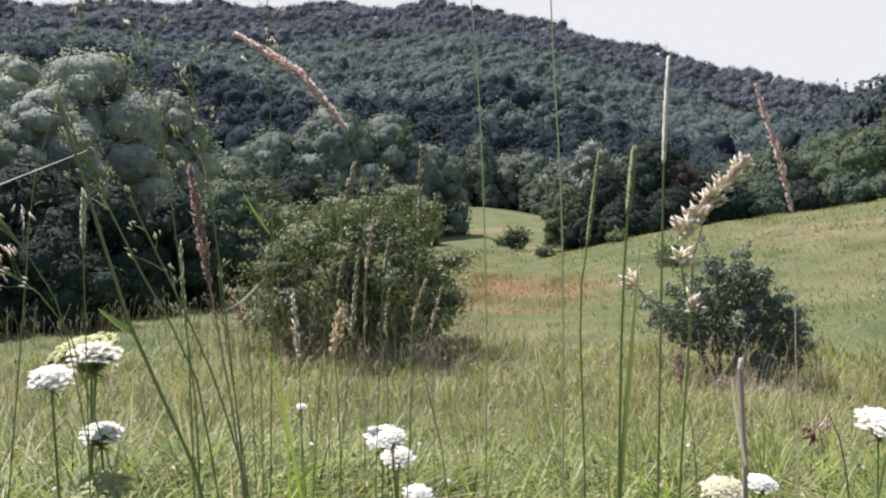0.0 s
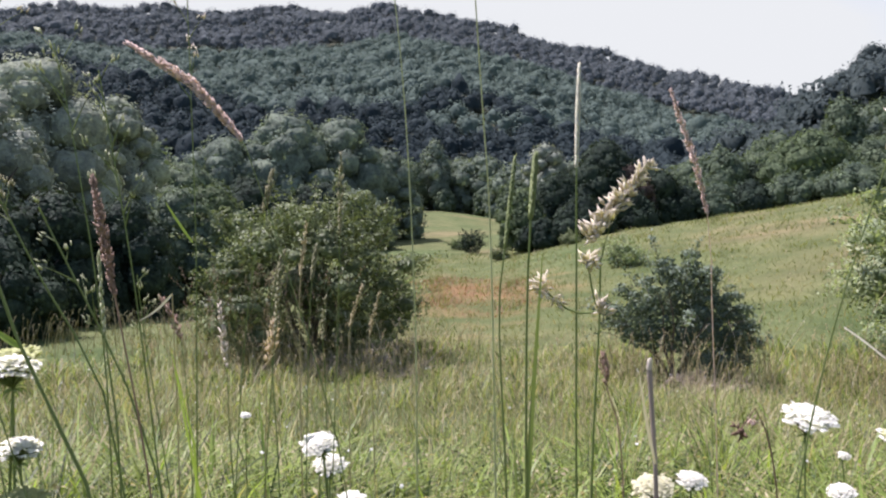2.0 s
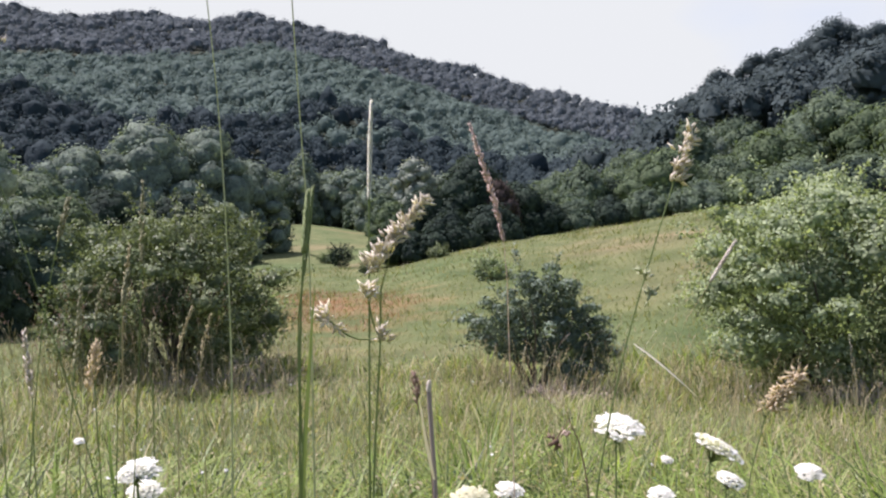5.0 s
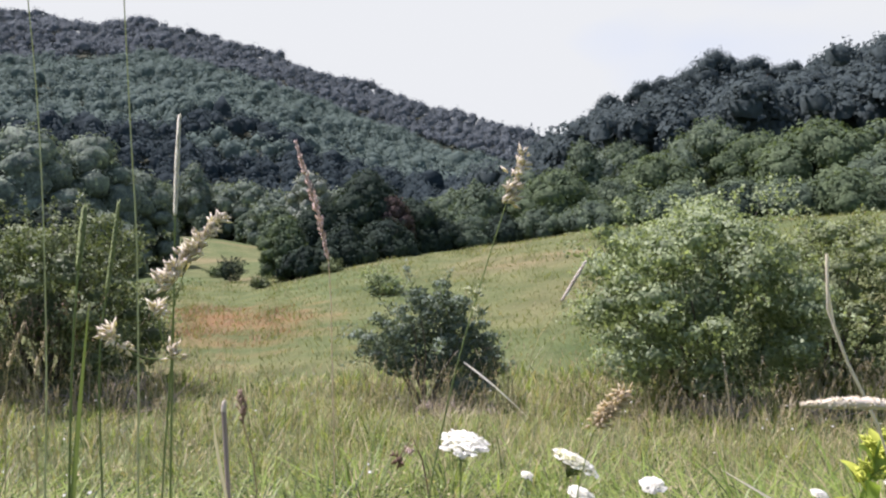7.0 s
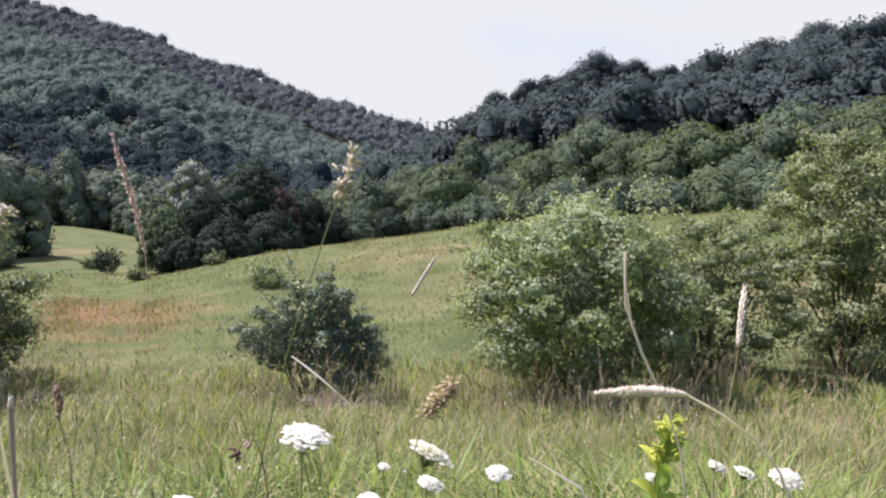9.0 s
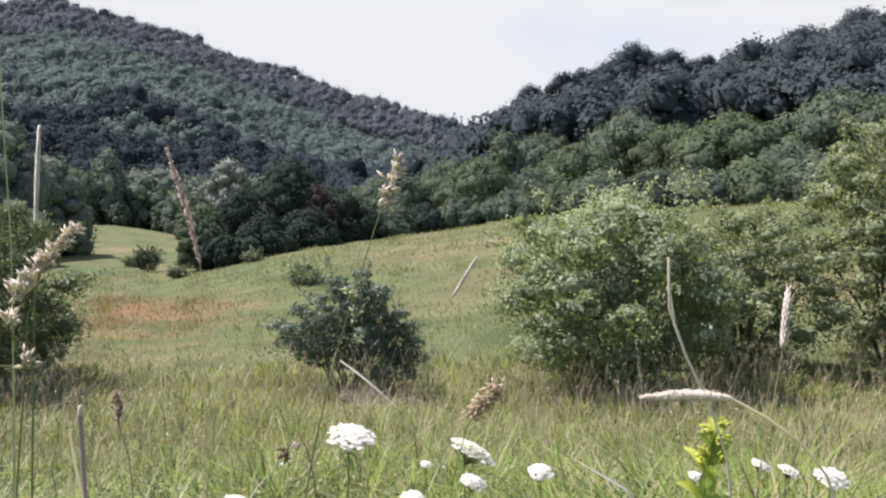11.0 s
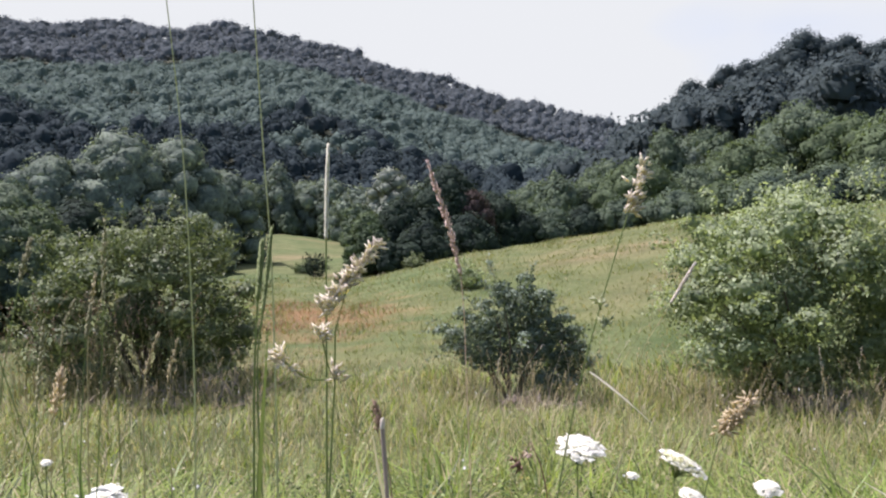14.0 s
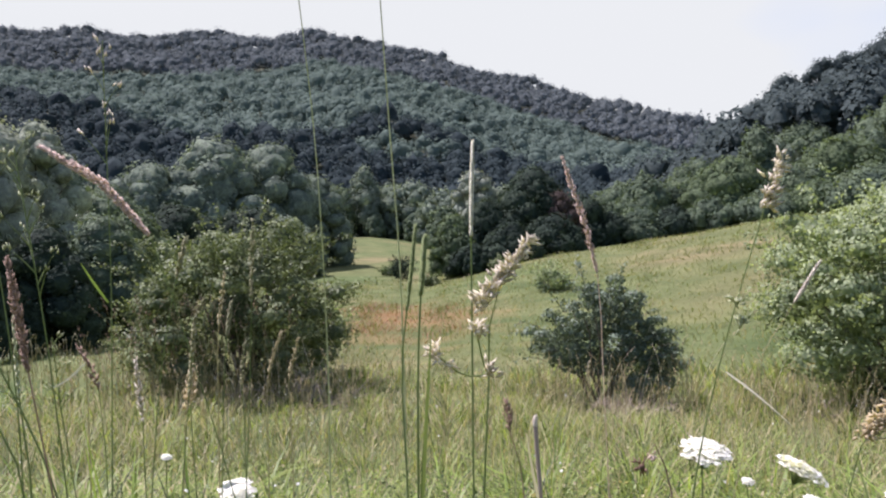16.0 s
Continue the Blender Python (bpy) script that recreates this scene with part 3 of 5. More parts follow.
G = "shrubs along the meadow's crest"
for i, (az, r, el, w, m) in enumerate(((20.6, 61, 1.6, 4.0, M_BROAD), (22.8, 62, 1.5, 4.5, M_DARK), (25.0, 62, 2.0, 4.0, M_BROAD), (28.6, 62, 2.4, 5.0, M_BROAD), (31.4, 62, 2.8, 5.0, M_LIME), (34.2, 61, 3.4, 5.5, M_BROAD), (37.4, 60, 3.4, 5.5, M_DARK), (40.6, 60, 3.8, 6.0, M_BROAD), (44.2, 60, 4.2, 6.0, M_LIME), (48.0, 60, 4.6, 6.5, M_BROAD), (52.0, 60, 4.8, 6.5, M_BROAD), (56.5, 60, 4.8, 6.5, M_BROAD))):
    tree_to(170 + i, az, r, el, w, m, "leafy shrub on the meadow's crest before the forest", leaves=4200, leaf=0.2, form="bush", category="shrub", group=G, low=0.03, name="shrub")
G = "tall trees on the ridge"
for i, (az, r, el, w) in enumerate(((36.2, 205, 11.95, 17.0), (38.6, 208, 11.65, 13.0), (34.4, 208, 10.85, 13.0), (31.8, 208, 10.35, 12.0), (29.6, 212, 9.55, 12.0), (43.5, 205, 11.75, 15.0), (46.4, 205, 12.45, 15.0), (49.6, 205, 13.15, 16.0), (53.5, 205, 13.35, 16.0), (40.8, 208, 11.15, 12.0), (27.9, 218, 8.15, 10.0), (37.2, 210, 11.35, 14.0), (33.0, 210, 10.55, 12.0))):
    tree_to(150 + i, az, r, el, w, M_RIDGE, "tall dark oak standing out on the wooded ridge", leaves=9000, leaf=0.45, form="round", group=G, low=0.1)


# ---- far woods ----
def woods(name, seed, cells, level, tufts, size, crown, material, label, flat=0.5, lobes=1):
    """A wood of many crowns, each a knobbly dome covered with leaf tufts; cells: x, y of the trees."""
    rng = np.random.default_rng(seed)
    x, y = cells
    n = len(x)
    z = height(x, y)
    big = np.exp(rng.normal(0, 0.2, n))
    w = crown * big * rng.uniform(0.85, 1.2, n)
    h = crown * (0.45 + 0.55 * big) * rng.uniform(0.9, 1.4, n)
    if lobes > 1:
        a, e = rng.uniform(0, 6.28, (n, lobes)), np.arcsin(rng.uniform(-0.45, 1.0, (n, lobes)))
        q = rng.uniform(0.5, 0.72, (n, lobes))
        core = np.arange(n * lobes) % lobes == 0
        q[:, 0] = 0
        x = (x[:, None] + np.cos(a) * np.cos(e) * q * w[:, None] * 0.5).ravel()
        y = (y[:, None] + np.sin(a) * np.cos(e) * q * w[:, None] * 0.5).ravel()
        z = (z[:, None] + h[:, None] * np.where(q == 0, 0, 0.33 + 0.42 * q * np.sin(e))).ravel()
        w, h = np.repeat(w, lobes) * np.where(core, 0.6, rng.uniform(0.40, 0.56, n * lobes)), np.repeat(h, lobes) * np.where(core, 0.7, rng.uniform(0.38, 0.52, n * lobes))
        n = n * lobes
    ph = rng.uniform(0, 6.28, (n, 1, 4))

    def put(d, rad):
        a = np.sin(d[..., 0] * 4.3 + ph[..., 0]) * np.sin(d[..., 1] * 4.1 + ph[..., 1]) + 0.7 * np.sin(d[..., 2] * 6 + d[..., 0] * 5 + ph[..., 2]) * np.sin(d[..., 1] * 7 + ph[..., 3])
        a = a + 0.5 * np.sin(d[..., 0] * 11 + ph[..., 2]) * np.sin(d[..., 2] * 10 + ph[..., 1]) * np.sin(d[..., 1] * 11 + ph[..., 0])
        q = (1 + (0.34 if lobes > 1 else 0.24) * a) * rad
        return np.stack([x[:, None] + d[..., 0] * q * w[:, None] * 0.5, y[:, None] + d[..., 1] * q * w[:, None] * 0.5,
                         z[:, None] + h[:, None] * 0.55 + d[..., 2] * q * h[:, None] * 0.46], -1).reshape(-1, 3)
    dv, df = ball(level, -0.7)
    bv = put(np.broadcast_to(dv, (n, *dv.shape)), rng.uniform(0.78, 0.84, (n, len(dv))) * (0.9 if lobes > 1 else 1.0))
    bf = (df[None] + (np.arange(n) * len(dv))[:, None, None]).reshape(-1, 3)
    top = tagged(new(name, raw_mesh(name, bv, bf, material, True)), label, "woods", kind="stuff")
    d = unit(rng.normal(0, 1, (n, tufts, 3)) + np.array([0, 0, 0.3]))
    d[..., 2] = np.where(d[..., 2] < -0.25, -d[..., 2], d[..., 2])
    c = put(d, rng.uniform(0.9, 1.02, (n, tufts)))
    nn = unit(d * (1 - flat) + np.array([0, 0, flat])).reshape(-1, 3)
    v, f = leaf_cloud(rng, c, unit(nn + np.array([-0.2, 0, 0.2])), size, size * 0.85, jitter=0.28)
    tagged(place_part("foliage", raw_mesh("foliage", v, f, material, normals=soft_normals(rng, nn, 0.22)), top), kind="stuff")
    return top


def wood_cells(seed, az0, az1, r0, r1, step):
    """Tree places on a jittered net between two azimuths and two distances."""
    rng = np.random.default_rng(seed)
    x0, x1 = r1 * math.sin(radians(az0)), r1 * math.sin(radians(az1))
    x, y = np.meshgrid(np.arange(min(x0, -1), x1, step), np.arange(0, r1, step))
    x = (x + rng.uniform(-0.45, 0.45, x.shape) * step).ravel()
    y = (y + rng.uniform(-0.45, 0.45, y.shape) * step).ravel()
    r, az = np.hypot(x, y), np.degrees(np.arctan2(x, y))
    k = (r > r0) & (r < r1) & (az > az0) & (az < az1)
    return x[k], y[k]


hx, hy = wood_cells(6, -31, 33, 266, 655, 6.6)
# trees within this wavy limit take the leaf colour with shade painted in
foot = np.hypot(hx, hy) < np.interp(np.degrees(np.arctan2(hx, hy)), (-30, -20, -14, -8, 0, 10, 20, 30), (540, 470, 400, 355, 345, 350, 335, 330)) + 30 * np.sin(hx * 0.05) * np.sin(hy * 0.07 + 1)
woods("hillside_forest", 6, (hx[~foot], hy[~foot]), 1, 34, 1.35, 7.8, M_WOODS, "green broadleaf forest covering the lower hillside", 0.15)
woods("hill_foot_forest", 7, (hx[foot], hy[foot]), 1, 44, 1.25, 8.4, M_FOOT_SHADE, "broadleaf wood along the hill's foot, leaves coloured dark blue-green for its shade", 0.15)
woods("hilltop_forest", 8, wood_cells(8, -31, 33, 800, 1016, 8.6), 1, 30, 1.8, 9.8, M_HILLTOP_HAZE, "green forest covering the hill up to its skyline, haze painted into its bluish leaves", 0.15)
hx, hy = wood_cells(9, 19, 62, 108, 246, 6.4)
k = (np.degrees(np.arctan2(hx, hy)) > 23) | (np.hypot(hx, hy) > 130)
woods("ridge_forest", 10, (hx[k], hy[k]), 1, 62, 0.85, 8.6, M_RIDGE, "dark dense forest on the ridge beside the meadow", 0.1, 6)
hx, hy = wood_cells(12, -34, -12, 52, 150, 8.0)
woods("stream_wood", 13, (hx, hy), 2, 80, 0.9, 8.2, M_BROAD, "green broadleaf wood behind the stream willows", 0.25)
hx, hy = wood_cells(14, -31, 24, 165, 262, 7.4)
woods("valley_wood", 15, (hx, hy), 1, 70, 1.0, 8.4, M_FOOT_SHADE, "broadleaf wood at the foot of the hill, shade painted into its dark blue-green leaves", 0.15)


# ---- bushes in the meadow ----
def bush(seed, az, r, w, h, material, label, leaves, leaf, dead=0, wind=0.12, form=None, solid=0, foot=0.06):
    """A shrub: several stems from the ground, twigs, small leaves in ragged lobes."""
    rng = np.random.default_rng(seed)
    x, y = polar(r, az)
    top = thing("bush", on_ground(x, y), label, "bush", "bushes in the meadow", -az)
    for i in range(9):
        a = i * 2.4 + rng.uniform(-0.4, 0.4)
        s = rng.uniform(0.25, 0.95)
        q = np.linspace(0, 1, 6)[:, None]
        dirn = np.array([math.cos(a), math.sin(a), 0])
        hh = h * (0.9 - 0.45 * s ** 2)
        sv, sf = tube(dirn * (0.08 + w * 0.38 * s * q ** 1.2) + np.array([0, 0, hh]) * q - np.array([0, 0, 0.08]) + 0.03 * np.sin(q * 9 + i), (0.035 * (1.1 - q[:, 0]) + 0.004) * w / 3, 5)
        place_part("stem", raw_mesh("stem", sv, sf, M_BARK, True), top)
    lobes = list(form or envelope_lobes(rng, 66, w * 0.96, h * 0.97, foot, "shrub", 0.105) + [(0, 0, h * 0.48, w * 0.30, w * 0.30, h * 0.36)])
    solid = solid or len(lobes)
    for i in range(0 if form else 6):
        a, e = i * 1.05 + rng.uniform(-0.5, 0.5), rng.uniform(0.35, 0.95)
        for k in range(3):
            s = w * (0.085 - 0.018 * k) * rng.uniform(0.8, 1.2)
            q = w * (0.38 + 0.055 * k) * (1.05 - 0.45 * e ** 2)
            lobes.append((q * math.cos(a), q * math.sin(a), h * e + k * 0.03 * h, s, s, s * 0.7))
    c, nn = crown_points(rng, lobes, leaves, 0.25, 0.06, 0.10, 0.22)
    iv, jf_ = inner_mass(rng, lobes[:solid], 0.5, COARSE_BALL)
    place_part("inner_crown", raw_mesh("inner_crown", iv, jf_, material, True), top)
    # arching shoots that stand out of the outline
    shoots = max(12, int(46 * w / 3))
    tw, sl = [], []
    for i in range(shoots):
        a = rng.uniform(0, 6.28)
        e = rng.uniform(0.05, 1.35)
        d = np.array([math.cos(a) * math.cos(e), math.sin(a) * math.cos(e), math.sin(e)])
        p0 = np.array([d[0] * w * 0.40, d[1] * w * 0.40, h * 0.28 + d[2] * h * 0.56])
        ln = rng.uniform(0.10, 0.24) * w * (0.6 + wind * 4)
        q = np.linspace(0, 1, 5)[:, None]
        path = p0 + d * ln * q + np.array([0, 0, 0.35 * ln]) * q - np.array([0, 0, 0.45 * ln]) * q ** 2.5
        tw.append(tube(path, 0.005 * (1.15 - q[:, 0]), 3))
        m = int(10 + ln * 46)
        t = rng.uniform(0.05, 1.05, m)
        sl.append(np.stack([np.interp(t, q[:, 0], path[:, k]) for k in range(3)], -1) + rng.normal(0, leaf * 0.9 * (1.2 - 0.5 * t)[:, None], (m, 3)))
    tv, tf = join(tw)
    tagged(place_part("twig", raw_mesh("twig", tv, tf, M_BARK), top), kind="stuff")
    sl = np.concatenate(sl)
    c, nn = np.concatenate([c, sl]), np.concatenate([nn, unit(rng.normal(0, 0.5, sl.shape) + np.array([0, 0, 0.8]))])
    c[:, 2] = np.maximum(c[:, 2], 0.04 + 0.1 * rng.random(len(c)))
    lv, lf = leaf_cloud(rng, c, nn, leaf * 1.3, leaf * 0.8, jitter=0.5)
    tagged(place_part("foliage", raw_mesh("foliage", lv, lf, material, normals=soft_normals(rng, nn, 0.28)), top), kind="stuff")
    if dead:
        pc = []
        for i in range(dead):
            a = rng.uniform(0, 6.28)
            q = np.linspace(0, 1, 5)[:, None]
            p0 = np.array([math.cos(a), math.sin(a), 0]) * w * rng.uniform(0.3, 0.46)
            dd = unit(np.array([math.cos(a) * 0.6, math.sin(a) * 0.6, 0.8]) + rng.normal(0, 0.3, 3))
            pc.append(tube(p0 + dd * rng.uniform(0.4, 0.9) * q + 0.04 * np.sin(q * 8 + i), 0.007 * (1.15 - q[:, 0]), 3))
        dv, df = join(pc)
        tagged(place_part("bare_twig", raw_mesh("bare_twig", dv, df, M_BARK), top), "bare grey twigs at the foot", kind="stuff")
    return top


bush(201, -5.7, 15.4, 4.1, 2.9, M_HAW, "broad dark green hawthorn bush with a ragged top, in tall grass", 34000, 0.050, 34, 0.20)
# wind-shaped: a dense leaning core, layered sprays fanning out over one side, a thin top and a bare foot
LOPSIDED = [(0.45, 0.0, 0.80, 0.46, 0.45, 0.44), (0.72, 0.1, 0.62, 0.36, 0.4, 0.36), (0.30, 0.0, 1.12, 0.34, 0.34, 0.32), (0.18, 0.0, 0.70, 0.34, 0.36, 0.30), (0.50, 0.0, 0.34, 0.40, 0.36, 0.26)]
_r = np.random.default_rng(31)
for ex, ez in ((-1.0, 1.12), (-0.92, 0.92), (-0.72, 1.36), (-0.42, 1.46), (-0.62, 0.66), (-0.12, 1.80), (0.06, 1.62), (0.22, 1.88), (0.48, 1.66), (0.82, 1.36), (0.96, 1.12), (1.04, 0.88), (1.10, 0.62), (0.98, 0.40)):
    for dy in (-0.3, 0.25):
        ey = dy + _r.normal(0, 0.12)
        for q in (0.45, 0.6, 0.74, 0.87, 1.0):
            size = 0.21 * (1.25 - 0.8 * q) * _r.uniform(0.8, 1.25)
            drop = -0.10 * (q - 0.5) ** 2 + _r.normal(0, 0.02)
            LOPSIDED.append((0.32 + (ex - 0.32) * q + _r.normal(0, 0.03), ey * q, 0.42 + (ez - 0.42) * q ** 0.85 + drop, size * 1.25, size * 1.1, size * 0.62))
bush(202, 18.2, 12.9, 2.0, 1.95, M_THORN, "small dark green hawthorn bush leaning to one side in the meadow", 15000, 0.042, 40, 0.22, LOPSIDED, 5)
bush(203, 36.0, 14.0, 4.0, 3.3, M_ROSE, "large light green rose bush with glossy leaves in tall grass", 40000, 0.054, 60, 0.20, foot=0.13)
bush(204, 43.6, 17.0, 3.3, 3.1, M_OLIVE, "grey-green shrub beside the large rose bush", 15000, 0.055, 14)
bush(205, 52.0, 18.6, 3.4, 4.9, M_OLIVE, "tall leafy olive green shrub at the edge of the meadow", 26000, 0.062, 10)
for i, (az, r, w, h, m) in enumerate(((4.95, 61, 1.9, 1.5, M_DARK), (6.75, 49, 1.1, 0.55, M_HAW), (15.0, 33, 1.5, 0.85, M_ROSE), (11.4, 47, 1.2, 0.6, M_HAW), (4.2, 66, 1.8, 0.6, M_LIME), (-1.2, 18, 1.7, 1.7, M_ROSE))):
    bush(220 + i, az, r, w, h, m, "low green shrub in the valley meadow", 1500, 0.07, wind=0.3)


def brushwood(seed, az, r, w, h, count):
    """A tangle of bare grey twigs that have grown and fallen at a bush's foot."""
    rng = np.random.default_rng(seed)
    x, y = polar(r, az)
    top = thing("brushwood", on_ground(x, y), "tangle of bare grey-brown twigs at a bush's foot", "brushwood", "dead twigs in the meadow", -az)
    pc = []
    for i in range(count):
        q = np.linspace(0, 1, 6)[:, None]
        p0 = np.array([rng.normal(0, 0.28) * w, rng.normal(0, 0.15) * w, 0.02])
        d = unit(np.array([rng.normal(0, 0.7), rng.normal(0, 0.5), rng.uniform(0.25, 1.0)]))
        ln = h * rng.uniform(0.5, 1.25)
        path = p0 + d * ln * q + np.array([rng.normal(0, 0.3), rng.normal(0, 0.3), -0.35]) * ln * q ** 2 + 0.03 * np.sin(q * rng.uniform(4, 9) + i)
        path[:, 2] = np.maximum(path[:, 2], 0.02)
        pc.append(tube(path, 0.010 * rng.uniform(0.6, 1.3) * (1.2 - q[:, 0]), 4))
        for k in range(3):
            s = path[2 + k]
            e = unit(d + rng.normal(0, 0.6, 3)) * ln * rng.uniform(0.2, 0.4)
            pc.append(tube(s + e * np.linspace(0, 1, 4)[:, None], 0.005 * np.linspace(1.1, 0.4, 4), 4))
    v, f = join(pc)
    tagged(place_part("twig", raw_mesh("twig", v, f, M_DEAD), top), kind="stuff")
    return top


brushwood(241, -1.4, 13.5, 1.5, 0.8, 34)
brushwood(242, -6.5, 13.6, 2.2, 0.55, 40)
brushwood(243, 19.6, 12.0, 1.1, 0.45, 45)
brushwood(244, 36.8, 12.5, 1.8, 0.55, 55)
brushwood(245, 40.5, 13.2, 1.4, 0.6, 35)


# ---- grass ----
def blades(name, seed, n, r0, r1, az0, az1, length, width, material, label, seg=3, droop=0.5, clump=0.25, bare=None, power=1.0, tilt=0.25):
    """A field of curved grass blades, in tussocks, thinning out with distance."""
    rng = np.random.default_rng(seed)
    r = (rng.uniform(r0 ** (2 * power), r1 ** (2 * power), n)) ** (0.5 / power)
    az = rng.uniform(az0, az1, n)
    x, y = polar(r, az)
    cellsize = np.maximum(0.10, r * 0.03)
    x = x + clump * cellsize * np.sin(x / cellsize * 2.1) * np.cos(y / cellsize * 1.7)
    y = y + clump * cellsize * np.cos(x / cellsize * 1.9 + 1)
    patch = 0.75 + 0.35 * np.sin(x * 1.3 + np.sin(y * 0.9) * 1.5) * np.cos(y * 1.1 + 0.7 * np.sin(x * 0.7))
    le = length * rng.uniform(0.45, 1.25, n) * patch
    if bare is not None:
        keep = bare(x, y)
        x, y, le, r = x[keep], y[keep], le[keep], r[keep]
        n = len(x)
    wi = width * rng.uniform(0.6, 1.4, n) * np.maximum(1, (r / 6.0) ** 0.7)
    a = rng.uniform(0, 2 * np.pi, n)
    lean = np.stack([np.cos(a), np.sin(a), np.zeros(n)], -1)
    side = np.stack([-np.sin(a), np.cos(a), np.zeros(n)], -1)
    tl = np.abs(rng.normal(0, tilt, n))[:, None]
    dr = (droop * rng.uniform(0.1, 1.2, n))[:, None]
    base = np.stack([x, y, height(x, y) - 0.03], -1)
    rows = []
    for k in range(seg + 1):
        s = k / seg
        p = base + np.array([0, 0, 1.0]) * le[:, None] * (s - 0.35 * dr * s ** 3) + lean * le[:, None] * (tl * s + dr * s ** 2.4 * 0.8)
        wk = wi[:, None] * (1 - s ** 2.2) * 0.5
        if k < seg:
            rows += [p - side * wk, p + side * wk]
        else:
            rows += [p]
    m = len(rows)
    v = np.stack(rows, 1).reshape(-1, 3)
    o = (np.arange(n) * m)[:, None]
    tri = []
    for k in range(seg - 1):
        b = 2 * k
        tri += [[b, b + 1, b + 3], [b, b + 3, b + 2]]
    tri.append([2 * seg - 2, 2 * seg - 1, 2 * seg])
    f = np.concatenate([o + np.array(t)[None, :] for t in tri])
    return tagged(new(name, raw_mesh(name, v, f, material)), label, "grass", kind="stuff")


def meadow_only(x, y):
    r, az = np.hypot(x, y), np.degrees(np.arctan2(x, y))
    return ((az > -17) | (r < 22.5)) & ((az < 9) | (r < 56)) & (r < 150)


def off_patch(x, y):
    return meadow_only(x, y) & (np.hypot((x - 2.5) / 2.4, (y - 31.0) / 7.0) > 1)


blades("grass", 301, 34000, 1.0, 5.0, -36, 64, 0.50, 0.014, M_GRASS, "lush green meadow grass with a few dry blades", 4, 1.3, clump=0.9, power=0.65, tilt=0.6)
blades("grass", 308, 4600, 1.0, 5.5, -36, 64, 0.60, 0.015, M_FRESH, "long bright green grass blades", 4, 1.4, clump=1.0, power=0.6, tilt=0.5)
blades("grass", 302, 38000, 4.2, 17, -36, 64, 0.42, 0.0105, M_GRASS, "tall green meadow grass in tussocks", 3, 1.0, clump=0.7, power=0.7, tilt=0.65)
blades("grass", 303, 60000, 15, 60, -36, 60, 0.25, 0.010, M_GRASS_FAR, "meadow grass on the slope and in the valley", 2, 1.0, bare=off_patch, power=0.4, tilt=0.8)
blades("sorrel", 306, 6000, 21, 40, -3, 15, 0.26, 0.008, M_SORREL, "rusty patch of dried sorrel in the meadow", 2, 0.8, bare=lambda x, y: np.hypot((x - 2.5) / 2.4, (y - 31.0) / 7.0) + 0.25 * np.sin(x * 2.1) * np.cos(y * 1.3) < 1.05, tilt=0.6)
blades("grass", 307, 4200, 21, 40, -3, 15, 0.30, 0.010, M_GRASS_FAR, "thin green grass among the dried sorrel", 2, 0.8, bare=lambda x, y: np.hypot((x - 2.5) / 2.4, (y - 31.0) / 7.0) < 1.05, tilt=0.6)
blades("dry_grass", 309, 1300, 1.2, 4.0, -36, 64, 0.50, 0.0045, M_HAY, "tangled dry straw in the green grass", 4, 1.2, clump=0.8, tilt=0.9)
blades("dry_grass", 305, 11000, 2.5, 15, -36, 64, 0.54, 0.0055, M_HAY, "thin dry straw among the green grass", 3, 0.6, power=0.8, tilt=0.45)
blades("grass", 310, 9000, 0.7, 7.0, 66, 322, 0.42, 0.012, M_GRASS, "meadow grass on the slope uphill", 2, 0.9, clump=0.6, power=0.7, tilt=0.5)


M_HERB = foliage("clover_leaves", (0.050, 0.086, 0.028), (0.30, 0.385, 0.130), 0.35, 0.55, 5.0, gloss=0.2, vary=0.7)


def herbs(name, seed, n, r0, r1, low, high, leaf, material, label):
    """Small leaves or broken bits in loose bunches among the grass blades."""
    rng = np.random.default_rng(seed)
    m = n // 9
    bx, by = polar(rng.uniform(r0 ** 1.3, r1 ** 1.3, m) ** (1 / 1.3), rng.uniform(-36, 64, m))
    spread = 0.045 * np.maximum(1, np.hypot(bx, by) / 3)
    x = (bx[:, None] + rng.normal(0, 1, (m, 9)) * spread[:, None]).ravel()
    y = (by[:, None] + rng.normal(0, 1, (m, 9)) * spread[:, None]).ravel()
    z = height(x, y) + np.repeat(rng.uniform(low, high, m), 9) + rng.normal(0, 0.03, m * 9)
    nn = unit(rng.normal(0, 0.55, (m * 9, 3)) + np.array([0, -0.25, 0.8]))
    v, f = leaf_cloud(rng, np.stack([x, y, z], -1), nn, leaf, leaf * 0.55, jitter=0.5)
    return tagged(new(name, raw_mesh(name, v, f, material)), label, "herbs", kind="stuff")


herbs("clover", 320, 5400, 1.0, 4.2, 0.12, 0.40, 0.024, M_HERB, "small-leaved clover among the meadow grass")
herbs("chaff", 322, 1350, 1.1, 5.5, 0.22, 0.46, 0.022, M_HAY, "dry flower heads and broken straw in the grass")

# ---- near plants ----
M_STEM = foliage("green_stems", (0.10, 0.15, 0.045), (0.21, 0.27, 0.095), 0.3, 0.5, 6.0, gloss=0.25)
M_LIVE_EAR = foliage("green_ears", (0.11, 0.16, 0.05), (0.27, 0.33, 0.12), 0.35, 0.6, 20.0)
M_BLEACHED_EAR = foliage("greenish_white_ears", (0.46, 0.47, 0.33), (0.80, 0.79, 0.66), 0.35, 0.6, 20.0)
M_SPIKE = foliage("pale_green_ears", (0.25, 0.29, 0.14), (0.52, 0.55, 0.36), 0.35, 0.6, 20.0)
